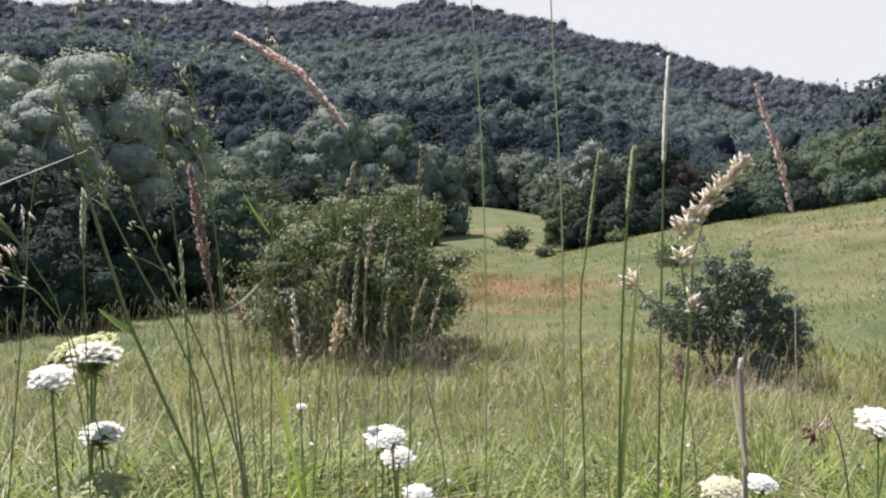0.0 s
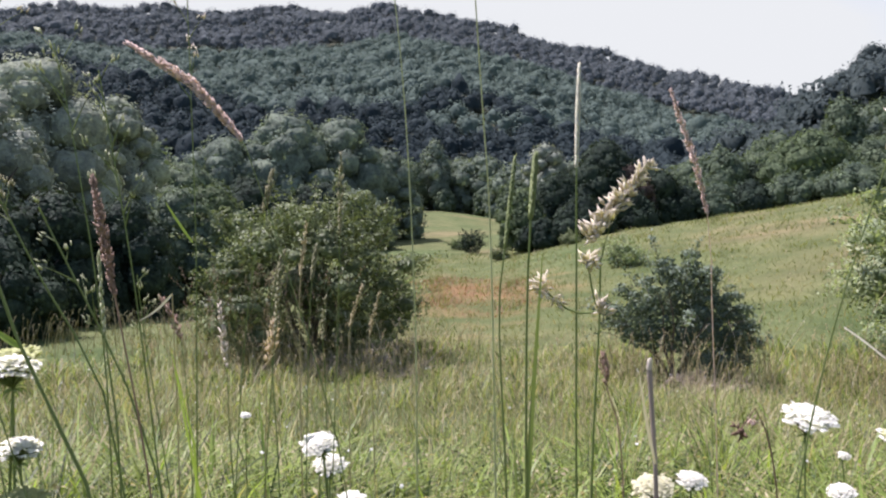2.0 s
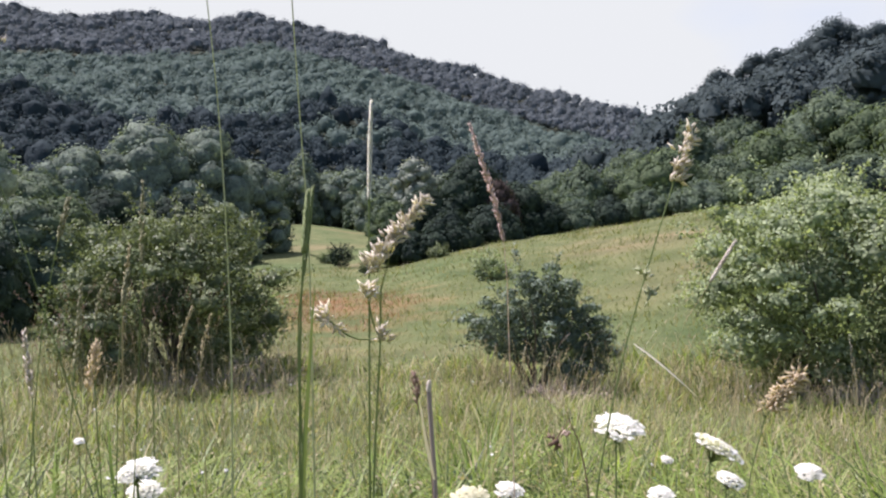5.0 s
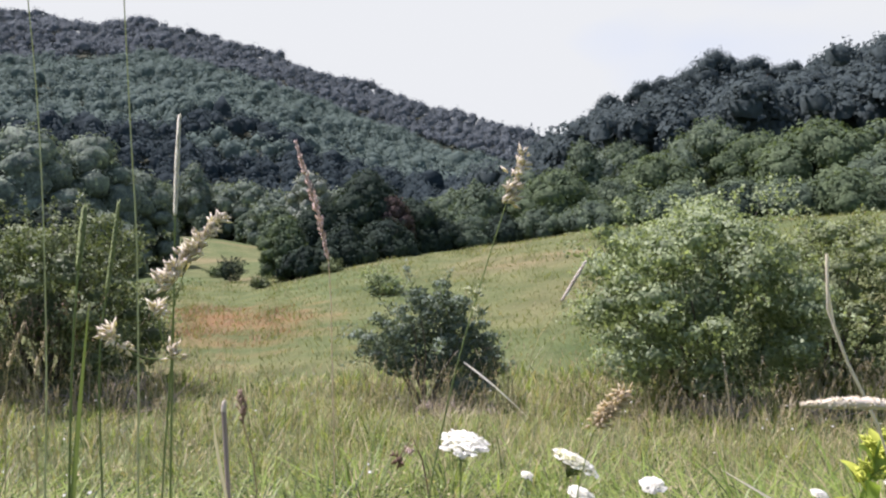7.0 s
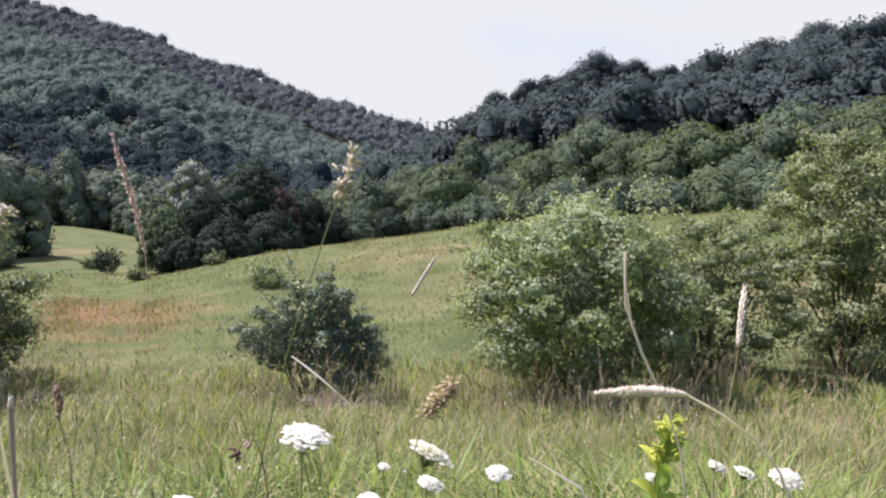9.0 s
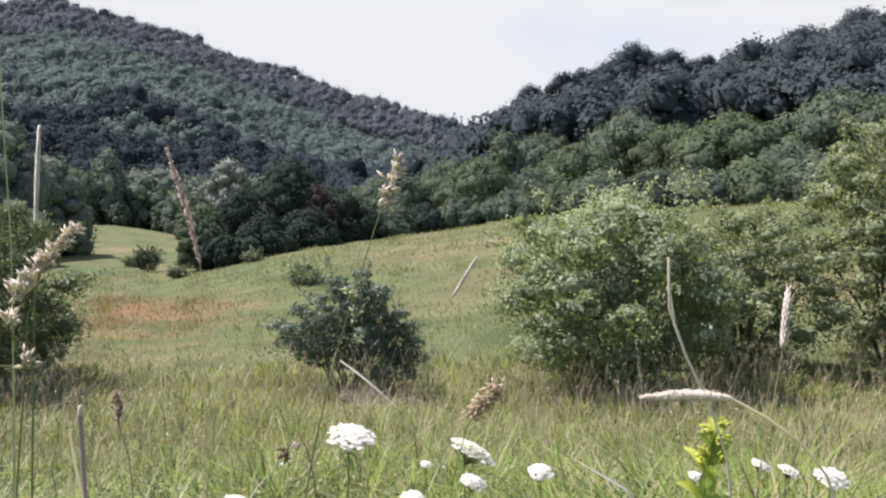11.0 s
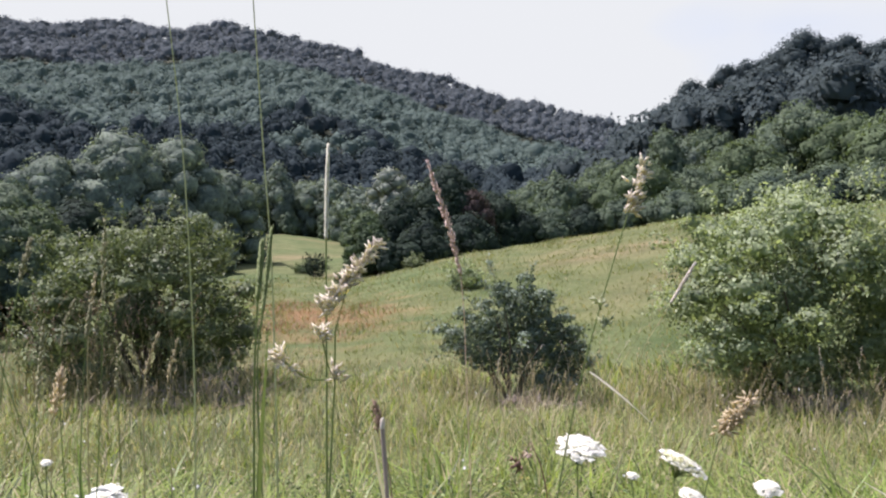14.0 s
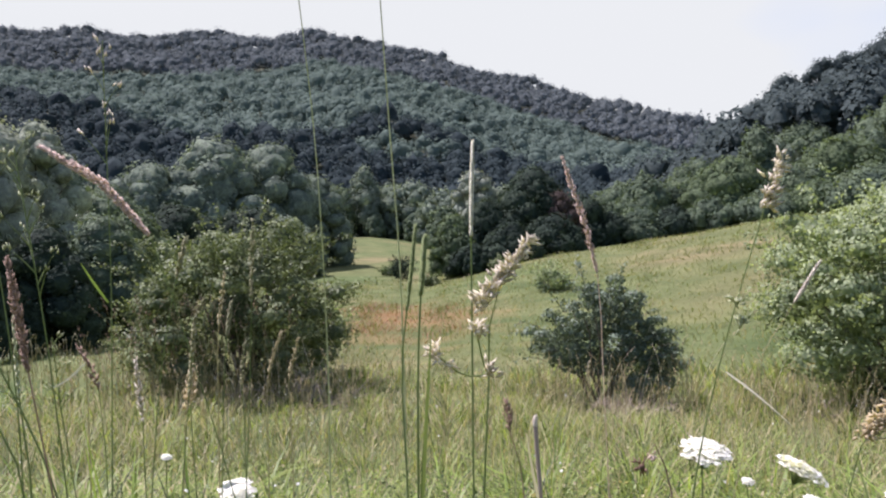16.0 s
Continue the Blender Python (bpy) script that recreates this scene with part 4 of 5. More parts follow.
M_CREAM = foliage("cream_spikelets", (0.44, 0.39, 0.30), (0.84, 0.78, 0.66), 0.35, 0.6, 30.0)
M_PINK = foliage("pinkish_panicle", (0.42, 0.31, 0.26), (0.74, 0.60, 0.54), 0.35, 0.6, 30.0)
M_WHITE = foliage("white_petals", (0.70, 0.70, 0.63), (0.86, 0.86, 0.80), 0.3, 0.6, 30.0, gloss=0.1)
M_YELLOW = foliage("yellow_green_buds", (0.36, 0.44, 0.05), (0.62, 0.66, 0.12), 0.35, 0.6, 20.0)
M_STRAW = foliage("bleached_straw", (0.42, 0.36, 0.27), (0.78, 0.72, 0.60), 0.25, 0.6, 12.0)
M_TWIG = surface("dry_stalk", [(0.3, (0.16, 0.12, 0.10)), (0.7, (0.42, 0.35, 0.30))], 60, 0.85, 0.4, stretch=(1, 1, 0.15))
M_EAR = foliage("greenish_tan_ears", (0.17, 0.18, 0.085), (0.38, 0.37, 0.22), 0.35, 0.6, 20.0)
M_PALE = foliage("pale_straw", (0.60, 0.54, 0.40), (0.90, 0.84, 0.68), 0.3, 0.55, 20.0, gloss=0.3)
M_CREAM_BUDS = foliage("cream_umbel_buds", (0.50, 0.50, 0.32), (0.74, 0.72, 0.52), 0.35, 0.6, 20.0)
M_BUDS = foliage("green_umbel_buds", (0.27, 0.31, 0.10), (0.50, 0.53, 0.24), 0.35, 0.6, 20.0)
M_TAN = foliage("tan_husks", (0.42, 0.34, 0.21), (0.70, 0.60, 0.42), 0.4, 0.6, 30.0)
M_BROWN = foliage("brown_dried_flower", (0.10, 0.06, 0.04), (0.25, 0.16, 0.11), 0.15, 0.8, 30.0)


def spline(points, n=24):
    """A smooth line through points, drawn on to the ground from the lowest one."""
    p = np.asarray(points, float)
    d = p[0] - p[1]
    d = d / max(abs(d[2]), 0.25 * np.linalg.norm(d), 1e-6)
    drop = max(0.0, p[0][2] - float(height(p[0][0], p[0][1])))
    foot = p[0] + np.array([d[0] * drop * 0.35, d[1] * drop * 0.35, 0.0])
    foot[2] = float(height(foot[0], foot[1])) - 0.02
    if drop > 0.02:
        k = max(2, int(math.ceil(np.linalg.norm(p[0] - foot) / max(0.03, np.linalg.norm(p[1] - p[0])))) + 1)
        q = np.linspace(0, 1, k)[:-1, None]
        p = np.vstack([foot * (1 - q) + p[0] * q, p])
    t = np.concatenate([[0], np.cumsum(np.linalg.norm(np.diff(p, axis=0), axis=1))])
    e = np.vstack([2 * p[0] - p[1], p, 2 * p[-1] - p[-2]])
    out = []
    for u in np.linspace(0, t[-1], n):
        i = min(np.searchsorted(t, u, side="right") - 1, len(p) - 2)
        s = (u - t[i]) / max(t[i + 1] - t[i], 1e-9)
        a, b, c, f = e[i], e[i + 1], e[i + 2], e[i + 3]
        out.append(0.5 * (2 * b + (c - a) * s + (2 * a - 5 * b + 4 * c - f) * s ** 2 + (3 * b - a - 3 * c + f) * s ** 3))
    return np.array(out), foot


def along(path, t):
    """Places and directions at fractions t of a line."""
    k = np.linspace(0, 1, len(path))
    p = np.stack([np.interp(t, k, path[:, c]) for c in range(3)], -1)
    g = unit(np.gradient(path, axis=0))
    d = unit(np.stack([np.interp(t, k, g[:, c]) for c in range(3)], -1))
    return p, d


def grains(centres, dirs, length, width):
    """A small pointed husk at each centre, lying along its direction: verts and triangles."""
    n = len(centres)
    ref = np.where(np.abs(dirs[:, 2:3]) > 0.9, np.array([[1.0, 0, 0]]), np.array([[0, 0, 1.0]]))
    u = unit(np.cross(dirs, ref))
    v = np.cross(dirs, u)
    le, wi = np.broadcast_to(length, (n,))[:, None], np.broadcast_to(width, (n,))[:, None]
    ring = [centres - dirs * le * 0.12 + (u * math.cos(a) + v * math.sin(a)) * wi * 0.5 for a in (0.0, 1.571, 3.142, 4.712)]
    vv = np.stack([centres - dirs * le * 0.5, *ring, centres + dirs * le * 0.5], 1).reshape(-1, 3)
    tri = np.array([[0, 2, 1], [0, 3, 2], [0, 4, 3], [0, 1, 4], [5, 1, 2], [5, 2, 3], [5, 3, 4], [5, 4, 1]])
    return vv, (tri[None] + (np.arange(n) * 6)[:, None, None]).reshape(-1, 3)


def ribbon(path, width, normal, fold=0.15, taper=2.5):
    """A blade: a tapering, folded strip along a line."""
    path = np.asarray(path, float)
    k = np.linspace(0, 1, len(path))
    g = unit(np.gradient(path, axis=0))
    side = unit(np.cross(g, np.broadcast_to(np.asarray(normal, float), g.shape)))
    up = np.cross(side, g)
    w = (width * 0.5 * np.minimum(1, 0.55 + 2 * k) * (1 - k ** taper) + 0.0002)[:, None]
    v = np.stack([path - side * w + up * w * fold * 2, path, path + side * w + up * w * fold * 2], 1).reshape(-1, 3)
    f = []
    for i in range(len(path) - 1):
        a = 3 * i
        f += [[a, a + 1, a + 4, a + 3], [a + 1, a + 2, a + 5, a + 4]]
    return v, np.array(f)


def local(v, foot):
    return np.asarray(v) - np.asarray(foot)


def stalk(points, radius, label, head="spike", stem_mat=None, head_mat=None, seed=0, head_r=0.0025, grain=0.005, count=90, group="grass stalks near the camera", start=None, name="grass_stalk", nodes=2, core=0.0):
    """A grass stalk through four places: low, middle, where the ear begins, tip. Stem with joints, ear, one or more sheathing leaves."""
    rng = np.random.default_rng(seed + 500)
    path, foot = spline(points, 34)
    top = thing(name, foot, label, "grass", group)
    p = local(path, foot)
    hs = local(points[2], foot)
    k = np.linspace(0, 1, len(p))
    t0 = k[np.argmin(np.linalg.norm(p - hs, axis=1))] if start is None else start
    t0 = min(t0, 0.97)
    rad = radius * (1.15 - 0.75 * k)
    sv, sf = tube(p, rad, 6)
    place_part("stem", raw_mesh("stem", sv, sf, stem_mat or M_STEM, True), top)
    for i in range(nodes):
        c, d = along(p, np.array([t0 * (0.42 + 0.3 * i)]))
        jv, jf = tube(np.array([c[0] - d[0] * radius * 2.2, c[0], c[0] + d[0] * radius * 2.2]), radius * np.array([1.0, 1.35, 1.0]), 6)
        place_part("joint", raw_mesh("joint", jv, jf, stem_mat or M_STEM, True), top)
    if head == "spike":
        t = np.linspace(t0, 1.0, count)
        c, d = along(p, t)
        a = np.arange(count) * 2.4
        ref = unit(np.cross(d, np.array([0.3, 0.9, 0.1])))
        out = ref * np.cos(a)[:, None] + np.cross(d, ref) * np.sin(a)[:, None]
        w = head_r * np.sin(np.pi * np.clip((t - t0) / (1 - t0) * 0.86 + 0.12, 0, 1)) ** 0.6
        gv, gf = grains(c + out * w[:, None] * 0.6, unit(d + out * 0.28), grain * rng.uniform(0.8, 1.25, count), grain * 0.36)
        tagged(place_part("ear", raw_mesh("ear", gv, gf, head_mat or M_SPIKE), top), "slender ear of close-set husks")
    elif head == "plume":
        t = t0 + (1 - t0) * np.sort(rng.random(count)) ** 0.95
        c, d = along(p, t)
        out = unit(np.cross(d, rng.normal(0, 1, (count, 3))))
        s = (t - t0) / (1 - t0)
        w = head_r * (np.sin(np.pi * np.clip(s * 0.85 + 0.1, 0, 1)) ** 0.8) * rng.uniform(0.15, 1.0, count)
        gv, gf = grains(c + out * w[:, None] + d * grain, unit(d * 1.0 + out * 0.45), grain * rng.uniform(0.7, 1.5, count), grain * 0.3)
        if core:
            tc_ = np.linspace(t0, 1.0, 22)
            cc, dd_ = along(p, tc_)
            kv, kf = tube(cc, core * np.sin(np.pi * np.clip((tc_ - t0) / (1 - t0) * 0.9 + 0.06, 0, 1)) ** 0.55, 9)
            place_part("ear_core", raw_mesh("ear_core", kv, kf, head_mat or M_PINK, True), top)
        tagged(place_part("panicle", raw_mesh("panicle", gv, gf, head_mat or M_PINK), top), "soft narrow panicle")
    elif head == "loose":
        for i in range(count):
            t = t0 + (1 - t0) * (i + 0.3) / count
            c, d = along(p, np.array([t]))
            out = unit(np.cross(d[0], rng.normal(0, 1, 3)))
            ln = head_r * rng.uniform(0.6, 1.4) * (1.2 - 0.7 * (t - t0) / (1 - t0))
            q = np.linspace(0, 1, 4)[:, None]
            bp = c[0] + (out * 0.55 + d[0] * 0.9) * ln * q + np.array([0, 0, -0.15 * ln]) * q ** 2
            bv, bf = tube(bp, 0.0005 * (1.2 - q[:, 0]), 3)
            br = place_part("branch", raw_mesh("branch", bv, bf, stem_mat or M_STEM), top)
            m = 4
            cc = bp[-1] + rng.normal(0, grain * 0.35, (m, 3)) + (out * 0.5 + d[0]) * grain * 0.3
            gv, gf = grains(cc, unit(out * 0.5 + d[0] + rng.normal(0, 0.25, (m, 3))), grain * rng.uniform(0.9, 1.4, m), grain * 0.3)
            place_part("spikelet", raw_mesh("spikelet", gv, gf, head_mat or M_SPIKE), br)
    return top, p, foot


def leaf_part(top, foot, points, width, mat, normal=(0.2, -0.8, 0.6), label=""):
    pts = np.asarray(points, float)
    q = np.linspace(0, 1, 12)
    k = np.linspace(0, 1, len(pts))
    co = [np.polyval(np.polyfit(k, pts[:, c], min(2, len(pts) - 1)), q) for c in range(3)]
    v, f = ribbon(np.stack(co, -1) - np.asarray(foot), width, normal)
    return place_part("leaf", raw_mesh("leaf", v, f, mat, True), top, label)


def husk_cluster(top, foot, at, dirn, size, n, seed, mat):
    """A dense one-sided tuft of flat husks, as in cock's-foot."""
    rng = np.random.default_rng(seed + 900)
    n = n * 2
    d = unit(np.asarray(dirn, float)[None] + rng.normal(0, 0.42, (n, 3)))
    c = np.asarray(at, float)[None] - np.asarray(foot)[None] + d * size * rng.uniform(0.1, 0.6, (n, 1)) + rng.normal(0, size * 0.12, (n, 3))
    v, f = grains(c, d, size * rng.uniform(0.45, 0.75, n), size * 0.2)
    place_part("husk_tuft", raw_mesh("husk_tuft", v, f, mat), top)


# tall stalks with slender ears
st, p, foot = stalk(((0.134, 0.508, 0.723), (0.135, 0.510, 0.801), (0.136, 0.512, 0.885), (0.138, 0.512, 0.941)), 0.0013, "tall green grass stalk with a slender pale ear", "spike", head_r=0.0015, grain=0.0045, count=230, head_mat=M_BLEACHED_EAR, seed=1, group="tall stalks with slender ears")
for (a, b, w) in ((0.30, 0.10, 0.0022), (0.45, 0.12, 0.0022)):
    c, d = along(p, np.array([a, a + b * 0.5, a + b]))
    leaf_part(st, foot, c + np.asarray(foot) + np.array([[0, 0, 0], [0.006, 0, 0.004], [0.03, 0.005, 0.01]]), w, M_STEM)
st, p, foot = stalk(((0.094, 0.532, 0.683), (0.091, 0.536, 0.790), (0.097, 0.537, 0.843), (0.102, 0.537, 0.887)), 0.0013, "tall grass stalk ending in a thin pointed ear", "spike", head_r=0.0012, grain=0.0055, count=120, seed=2, head_mat=M_LIVE_EAR, group="tall stalks with slender ears")
st, p, foot = stalk(((0.086, 0.391, 0.738), (0.087, 0.392, 0.805), (0.089, 0.393, 0.845), (0.092, 0.394, 0.879)), 0.0013, "green grass stalk with upright leaves hugging the stem", "spike", head_r=0.0013, grain=0.006, count=110, seed=3, head_mat=M_LIVE_EAR, group="tall stalks with slender ears")
for i, a in enumerate((0.50, 0.62, 0.73, 0.82)):
    c, d = along(p, np.array([a, a + 0.06, a + 0.13]))
    s = 1 if i % 2 else -1
    leaf_part(st, foot, c + np.asarray(foot) + np.array([[0, 0, 0], [s * 0.003, -0.001, 0], [s * 0.006, -0.002, 0]]), 0.0022, M_STEM)
stalk(((0.111, 0.755, 0.763), (0.109, 0.758, 0.866), (0.103, 0.761, 0.969), (0.093, 0.766, 1.164)), 0.0014, "very tall thin grass stalk rising above the rest", "none", M_SPIKE, seed=4, group="very tall thin stalks")
stalk(((0.041, 0.710, 0.627), (0.041, 0.715, 0.781), (0.034, 0.721, 0.960), (0.018, 0.728, 1.131)), 0.0012, "very tall thin grass stalk rising above the rest", "none", M_SPIKE, seed=5, group="very tall thin stalks")

# cock's-foot with cream clusters
D = np.array(((0.128, 0.439, 0.720), (0.133, 0.441, 0.801), (0.136, 0.442, 0.842), (0.157, 0.439, 0.875)))
DS = np.array(((0.103, 0.437, 0.813), (0.125, 0.433, 0.826)))
st, p, foot = stalk(D, 0.0012, "grass stalk with dense cream spikelet clusters on one side", "none", M_STEM, seed=6, group="stalks with clustered husks")
for i in range(9):
    u = i / 8
    at = D[2] * (1 - u) + D[3] * u + np.array([-0.006, 0.0, -0.002]) * (1 - u)
    husk_cluster(st, foot, at, (0.30 - 0.5 * (1 - u), -0.35, 0.55), 0.0105 * (1.25 - 0.4 * u), 13, i, M_CREAM)
husk_cluster(st, foot, D[1], (0.1, -0.4, 0.5), 0.011, 14, 20, M_CREAM)
husk_cluster(st, foot, DS[0], (-0.4, -0.3, 0.35), 0.011, 16, 21, M_CREAM)
husk_cluster(st, foot, DS[0] + np.array([0.006, 0, -0.006]), (0.2, -0.3, 0.1), 0.009, 10, 22, M_CREAM)
husk_cluster(st, foot, DS[1], (0.1, -0.4, 0.4), 0.011, 18, 23, M_CREAM)
for end in (DS[0], DS[1]):
    q = np.linspace(0, 1, 6)[:, None]
    v, f = tube(local(D[1] * (1 - q) + end * q + np.array([0, 0, -0.006]) * np.sin(q * np.pi), foot), np.full(6, 0.0005), 4)
    place_part("branch", raw_mesh("branch", v, f, M_STEM), st)
Gp = np.array(((0.357, 0.685, 0.619), (0.385, 0.683, 0.754), (0.430, 0.678, 0.903), (0.444, 0.676, 0.944)))
st, p, foot = stalk(Gp, 0.0013, "leaning grass stalk with pale clustered husks and a bent dry leaf", "none", M_STEM, seed=7, group="stalks with clustered husks")
for i in range(5):
    u = i / 4
    husk_cluster(st, foot, Gp[2] * (1 - u) + Gp[3] * u, (0.5 - u * 0.3, -0.3, 0.5), 0.016 * (1.2 - 0.4 * u), 12, 30 + i, M_CREAM)
for i, at in enumerate(((0.395, 0.665, 0.817), (0.398, 0.664, 0.799))):
    husk_cluster(st, foot, at, (0.3 * i, -0.3, 0.6), 0.013, 10, 40 + i, M_SPIKE)
leaf_part(st, foot, ((0.385, 0.667, 0.757), (0.411, 0.660, 0.736), (0.440, 0.654, 0.709)), 0.0030, M_PALE, normal=(-0.4, -0.2, 0.9), label="bent bleached leaf")
Bp = np.array(((0.513, 0.693, 0.622), (0.527, 0.689, 0.681), (0.531, 0.688, 0.690), (0.556, 0.681, 0.717)))
st, p, foot = stalk(Bp, 0.0012, "drooping stalk with tan tufted husk clusters", "none", M_STEM, seed=8, group="stalks with clustered husks")
for i in range(6):
    u = i / 5
    husk_cluster(st, foot, Bp[2] * (1 - u) + Bp[3] * u, (0.3 - 0.5 * (i % 2), -0.3, 0.2), 0.017, 16, 50 + i, M_TAN)

# rusty and pink panicles
stalk(((0.005, 0.329, 0.757), (-0.015, 0.333, 0.830), (-0.036, 0.336, 0.890), (-0.074, 0.339, 0.919)), 0.0005, "arching stalk with a drooping pinkish panicle", "plume", M_STEM, M_PINK, 9, 0.0021, 0.0024, 800, "rusty panicles")
stalk(((-0.091, 0.409, 0.715), (-0.098, 0.411, 0.765), (-0.105, 0.413, 0.802), (-0.117, 0.417, 0.870)), 0.0010, "upright stalk with a thick rusty brown panicle", "plume", M_RUST, M_RUST, 10, 0.0030, 0.0030, 480, "rusty panicles")
stalk(((0.256, 0.601, 0.674), (0.254, 0.604, 0.765), (0.250, 0.606, 0.854), (0.227, 0.612, 0.937)), 0.0007, "stalk with a narrow reddish brown panicle", "plume", M_PINK, M_PINK, 11, 0.0030, 0.0036, 340, "rusty panicles")
stalk(((-0.109, 0.702, 0.613), (-0.113, 0.705, 0.679), (-0.114, 0.707, 0.724), (-0.119, 0.709, 0.775)), 0.0010, "stalk with a pale pink upright panicle", "plume", M_STEM, M_STRAW, 12, 0.0030, 0.0055, 90, "rusty panicles")
stalk(((0.206, 0.674, 0.644), (0.203, 0.676, 0.682), (0.196, 0.679, 0.705), (0.193, 0.681, 0.733)), 0.0012, "reddish dried sorrel stalk in the grass", "plume", M_RUST, M_RUST, 13, 0.0045, 0.005, 90, "rusty panicles")
stalk(((0.657, 1.105, 0.713), (0.678, 1.094, 0.752), (0.692, 1.086, 0.780), (0.721, 1.071, 0.836)), 0.0009, "slanting tall grass stalk with a narrow tan ear in the meadow", "spike", M_HAY, M_STRAW, 14, 0.0026, 0.010, 60, "rusty panicles")
stalk(((-0.079, 0.548, 0.668), (-0.071, 0.553, 0.778), (-0.062, 0.555, 0.838), (-0.053, 0.557, 0.878)), 0.0008, "thin stalk with a soft brownish panicle", "plume", M_STEM, M_EAR, 15, 0.0022, 0.0040, 90, "rusty panicles")
stalk(((-0.019, 0.572, 0.659), (-0.014, 0.577, 0.767), (-0.011, 0.580, 0.848), (-0.010, 0.582, 0.890)), 0.0008, "thin dark stalk with a soft brownish panicle", "plume", M_STEM, M_EAR, 16, 0.0022, 0.0036, 110, "rusty panicles")
stalk(((-0.068, 0.593, 0.650), (-0.062, 0.597, 0.730), (-0.058, 0.599, 0.777), (-0.054, 0.601, 0.824)), 0.0008, "thin stalk with a small tan ear", "spike", M_STEM, M_EAR, 17, 0.0018, 0.006, 34, "rusty panicles")
stalk(((-0.050, 0.692, 0.616), (-0.047, 0.697, 0.728), (-0.044, 0.700, 0.788), (-0.039, 0.702, 0.827)), 0.0009, "thin stalk with a small tan ear", "spike", M_STEM, M_EAR, 18, 0.0020, 0.006, 34, "rusty panicles")

for i, pts in enumerate((((-0.081, 0.934, 0.592), (-0.081, 0.935, 0.693), (-0.080, 0.936, 0.771), (-0.072, 0.936, 0.838)), ((-0.115, 0.990, 0.577), (-0.120, 0.993, 0.683), (-0.118, 0.994, 0.760), (-0.104, 0.992, 0.807)), ((-0.034, 1.027, 0.618), (-0.034, 1.028, 0.673), (-0.031, 1.028, 0.721), (-0.017, 1.026, 0.762)), ((-0.062, 1.032, 0.618), (-0.063, 1.033, 0.673), (-0.065, 1.034, 0.701), (-0.061, 1.034, 0.749)), ((-0.007, 1.073, 0.605), (-0.009, 1.074, 0.663), (-0.011, 1.075, 0.692), (0.002, 1.073, 0.748)))):
    stalk(pts, 0.0013, "thin dry stalk with a knobbly greyish tan ear", "plume", M_STEM if i % 2 else M_HAY, M_EAR if i % 2 else M_HAY, 70 + i, 0.0030, 0.006, 60, "dry ears before the hawthorn bush")
stalk(((-0.121, 0.941, 0.606), (-0.119, 0.941, 0.643), (-0.118, 0.942, 0.684), (-0.108, 0.941, 0.734)), 0.0012, "dry stalk with a fluffy pinkish tan panicle", "plume", M_HAY, M_TAN, 76, 0.0075, 0.008, 110, "dry ears before the hawthorn bush")
stalk(((-0.221, 1.011, 0.630), (-0.225, 1.012, 0.677), (-0.230, 1.014, 0.715), (-0.249, 1.018, 0.752)), 0.0012, "dry stalk with a small brown head", "plume", M_STEM, M_RUST, 77, 0.006, 0.008, 50, "dry ears before the hawthorn bush")

# leaning stems and loose panicles
G = "stalks with loose panicles"
st, p, foot = stalk(((-0.081, 0.307, 0.748), (-0.096, 0.309, 0.783), (-0.107, 0.310, 0.807), (-0.135, 0.314, 0.894)), 0.0013, "thick green stalk leaning over, with a yellow-green leaf", "none", seed=19, group=G)
leaf_part(st, foot, ((-0.107, 0.310, 0.807), (-0.113, 0.310, 0.811), (-0.120, 0.311, 0.816)), 0.0022, M_FRESH, label="yellow-green leaf")
stalk(((-0.165, 0.593, 0.650), (-0.169, 0.597, 0.722), (-0.175, 0.599, 0.765), (-0.179, 0.602, 0.828)), 0.0013, "straight green stalk with a thin ear", "spike", head_r=0.0013, grain=0.007, count=24, seed=20, group=G)
stalk(((-0.108, 0.495, 0.683), (-0.125, 0.497, 0.743), (-0.140, 0.499, 0.780), (-0.178, 0.503, 0.859)), 0.0012, "green stalk leaning over, with a sparse panicle", "loose", head_r=0.02, grain=0.004, count=7, seed=21, group=G)
stalk(((-0.111, 0.497, 0.686), (-0.121, 0.501, 0.779), (-0.128, 0.504, 0.835), (-0.144, 0.509, 0.938)), 0.0009, "thin stalk with a loose pale green panicle", "loose", head_r=0.022, grain=0.0038, count=12, seed=22, group=G)
stalk(((-0.159, 0.551, 0.754), (-0.165, 0.554, 0.817), (-0.179, 0.558, 0.913), (-0.189, 0.561, 0.964)), 0.0009, "thin stalk with a sparse forked pale panicle", "loose", M_STEM, M_SPIKE, head_r=0.03, grain=0.0055, count=6, seed=23, group=G)
st, p, foot = stalk(((-0.128, 0.655, 0.650), (-0.126, 0.660, 0.830), (-0.128, 0.664, 0.949), (-0.130, 0.667, 1.039)), 0.0009, "tall thin stalk with a sparse pale panicle and a bright leaf", "loose", M_STEM, M_STRAW, head_r=0.022, grain=0.005, count=9, seed=24, group=G)
leaf_part(st, foot, ((-0.127, 0.654, 0.833), (-0.138, 0.655, 0.849), (-0.147, 0.656, 0.864)), 0.0018, M_FRESH, label="bright yellow-green leaf")
stalk(((-0.282, 0.603, 0.868), (-0.266, 0.606, 0.927), (-0.256, 0.608, 0.963), (-0.242, 0.610, 1.006)), 0.0009, "tall thin leaning stalk", "loose", M_STEM, M_STRAW, head_r=0.022, grain=0.005, count=6, seed=25, group=G)
path, foot = spline(((-0.197, 0.352, 0.838), (-0.182, 0.353, 0.859), (-0.162, 0.353, 0.871), (-0.140, 0.353, 0.876)), 24)
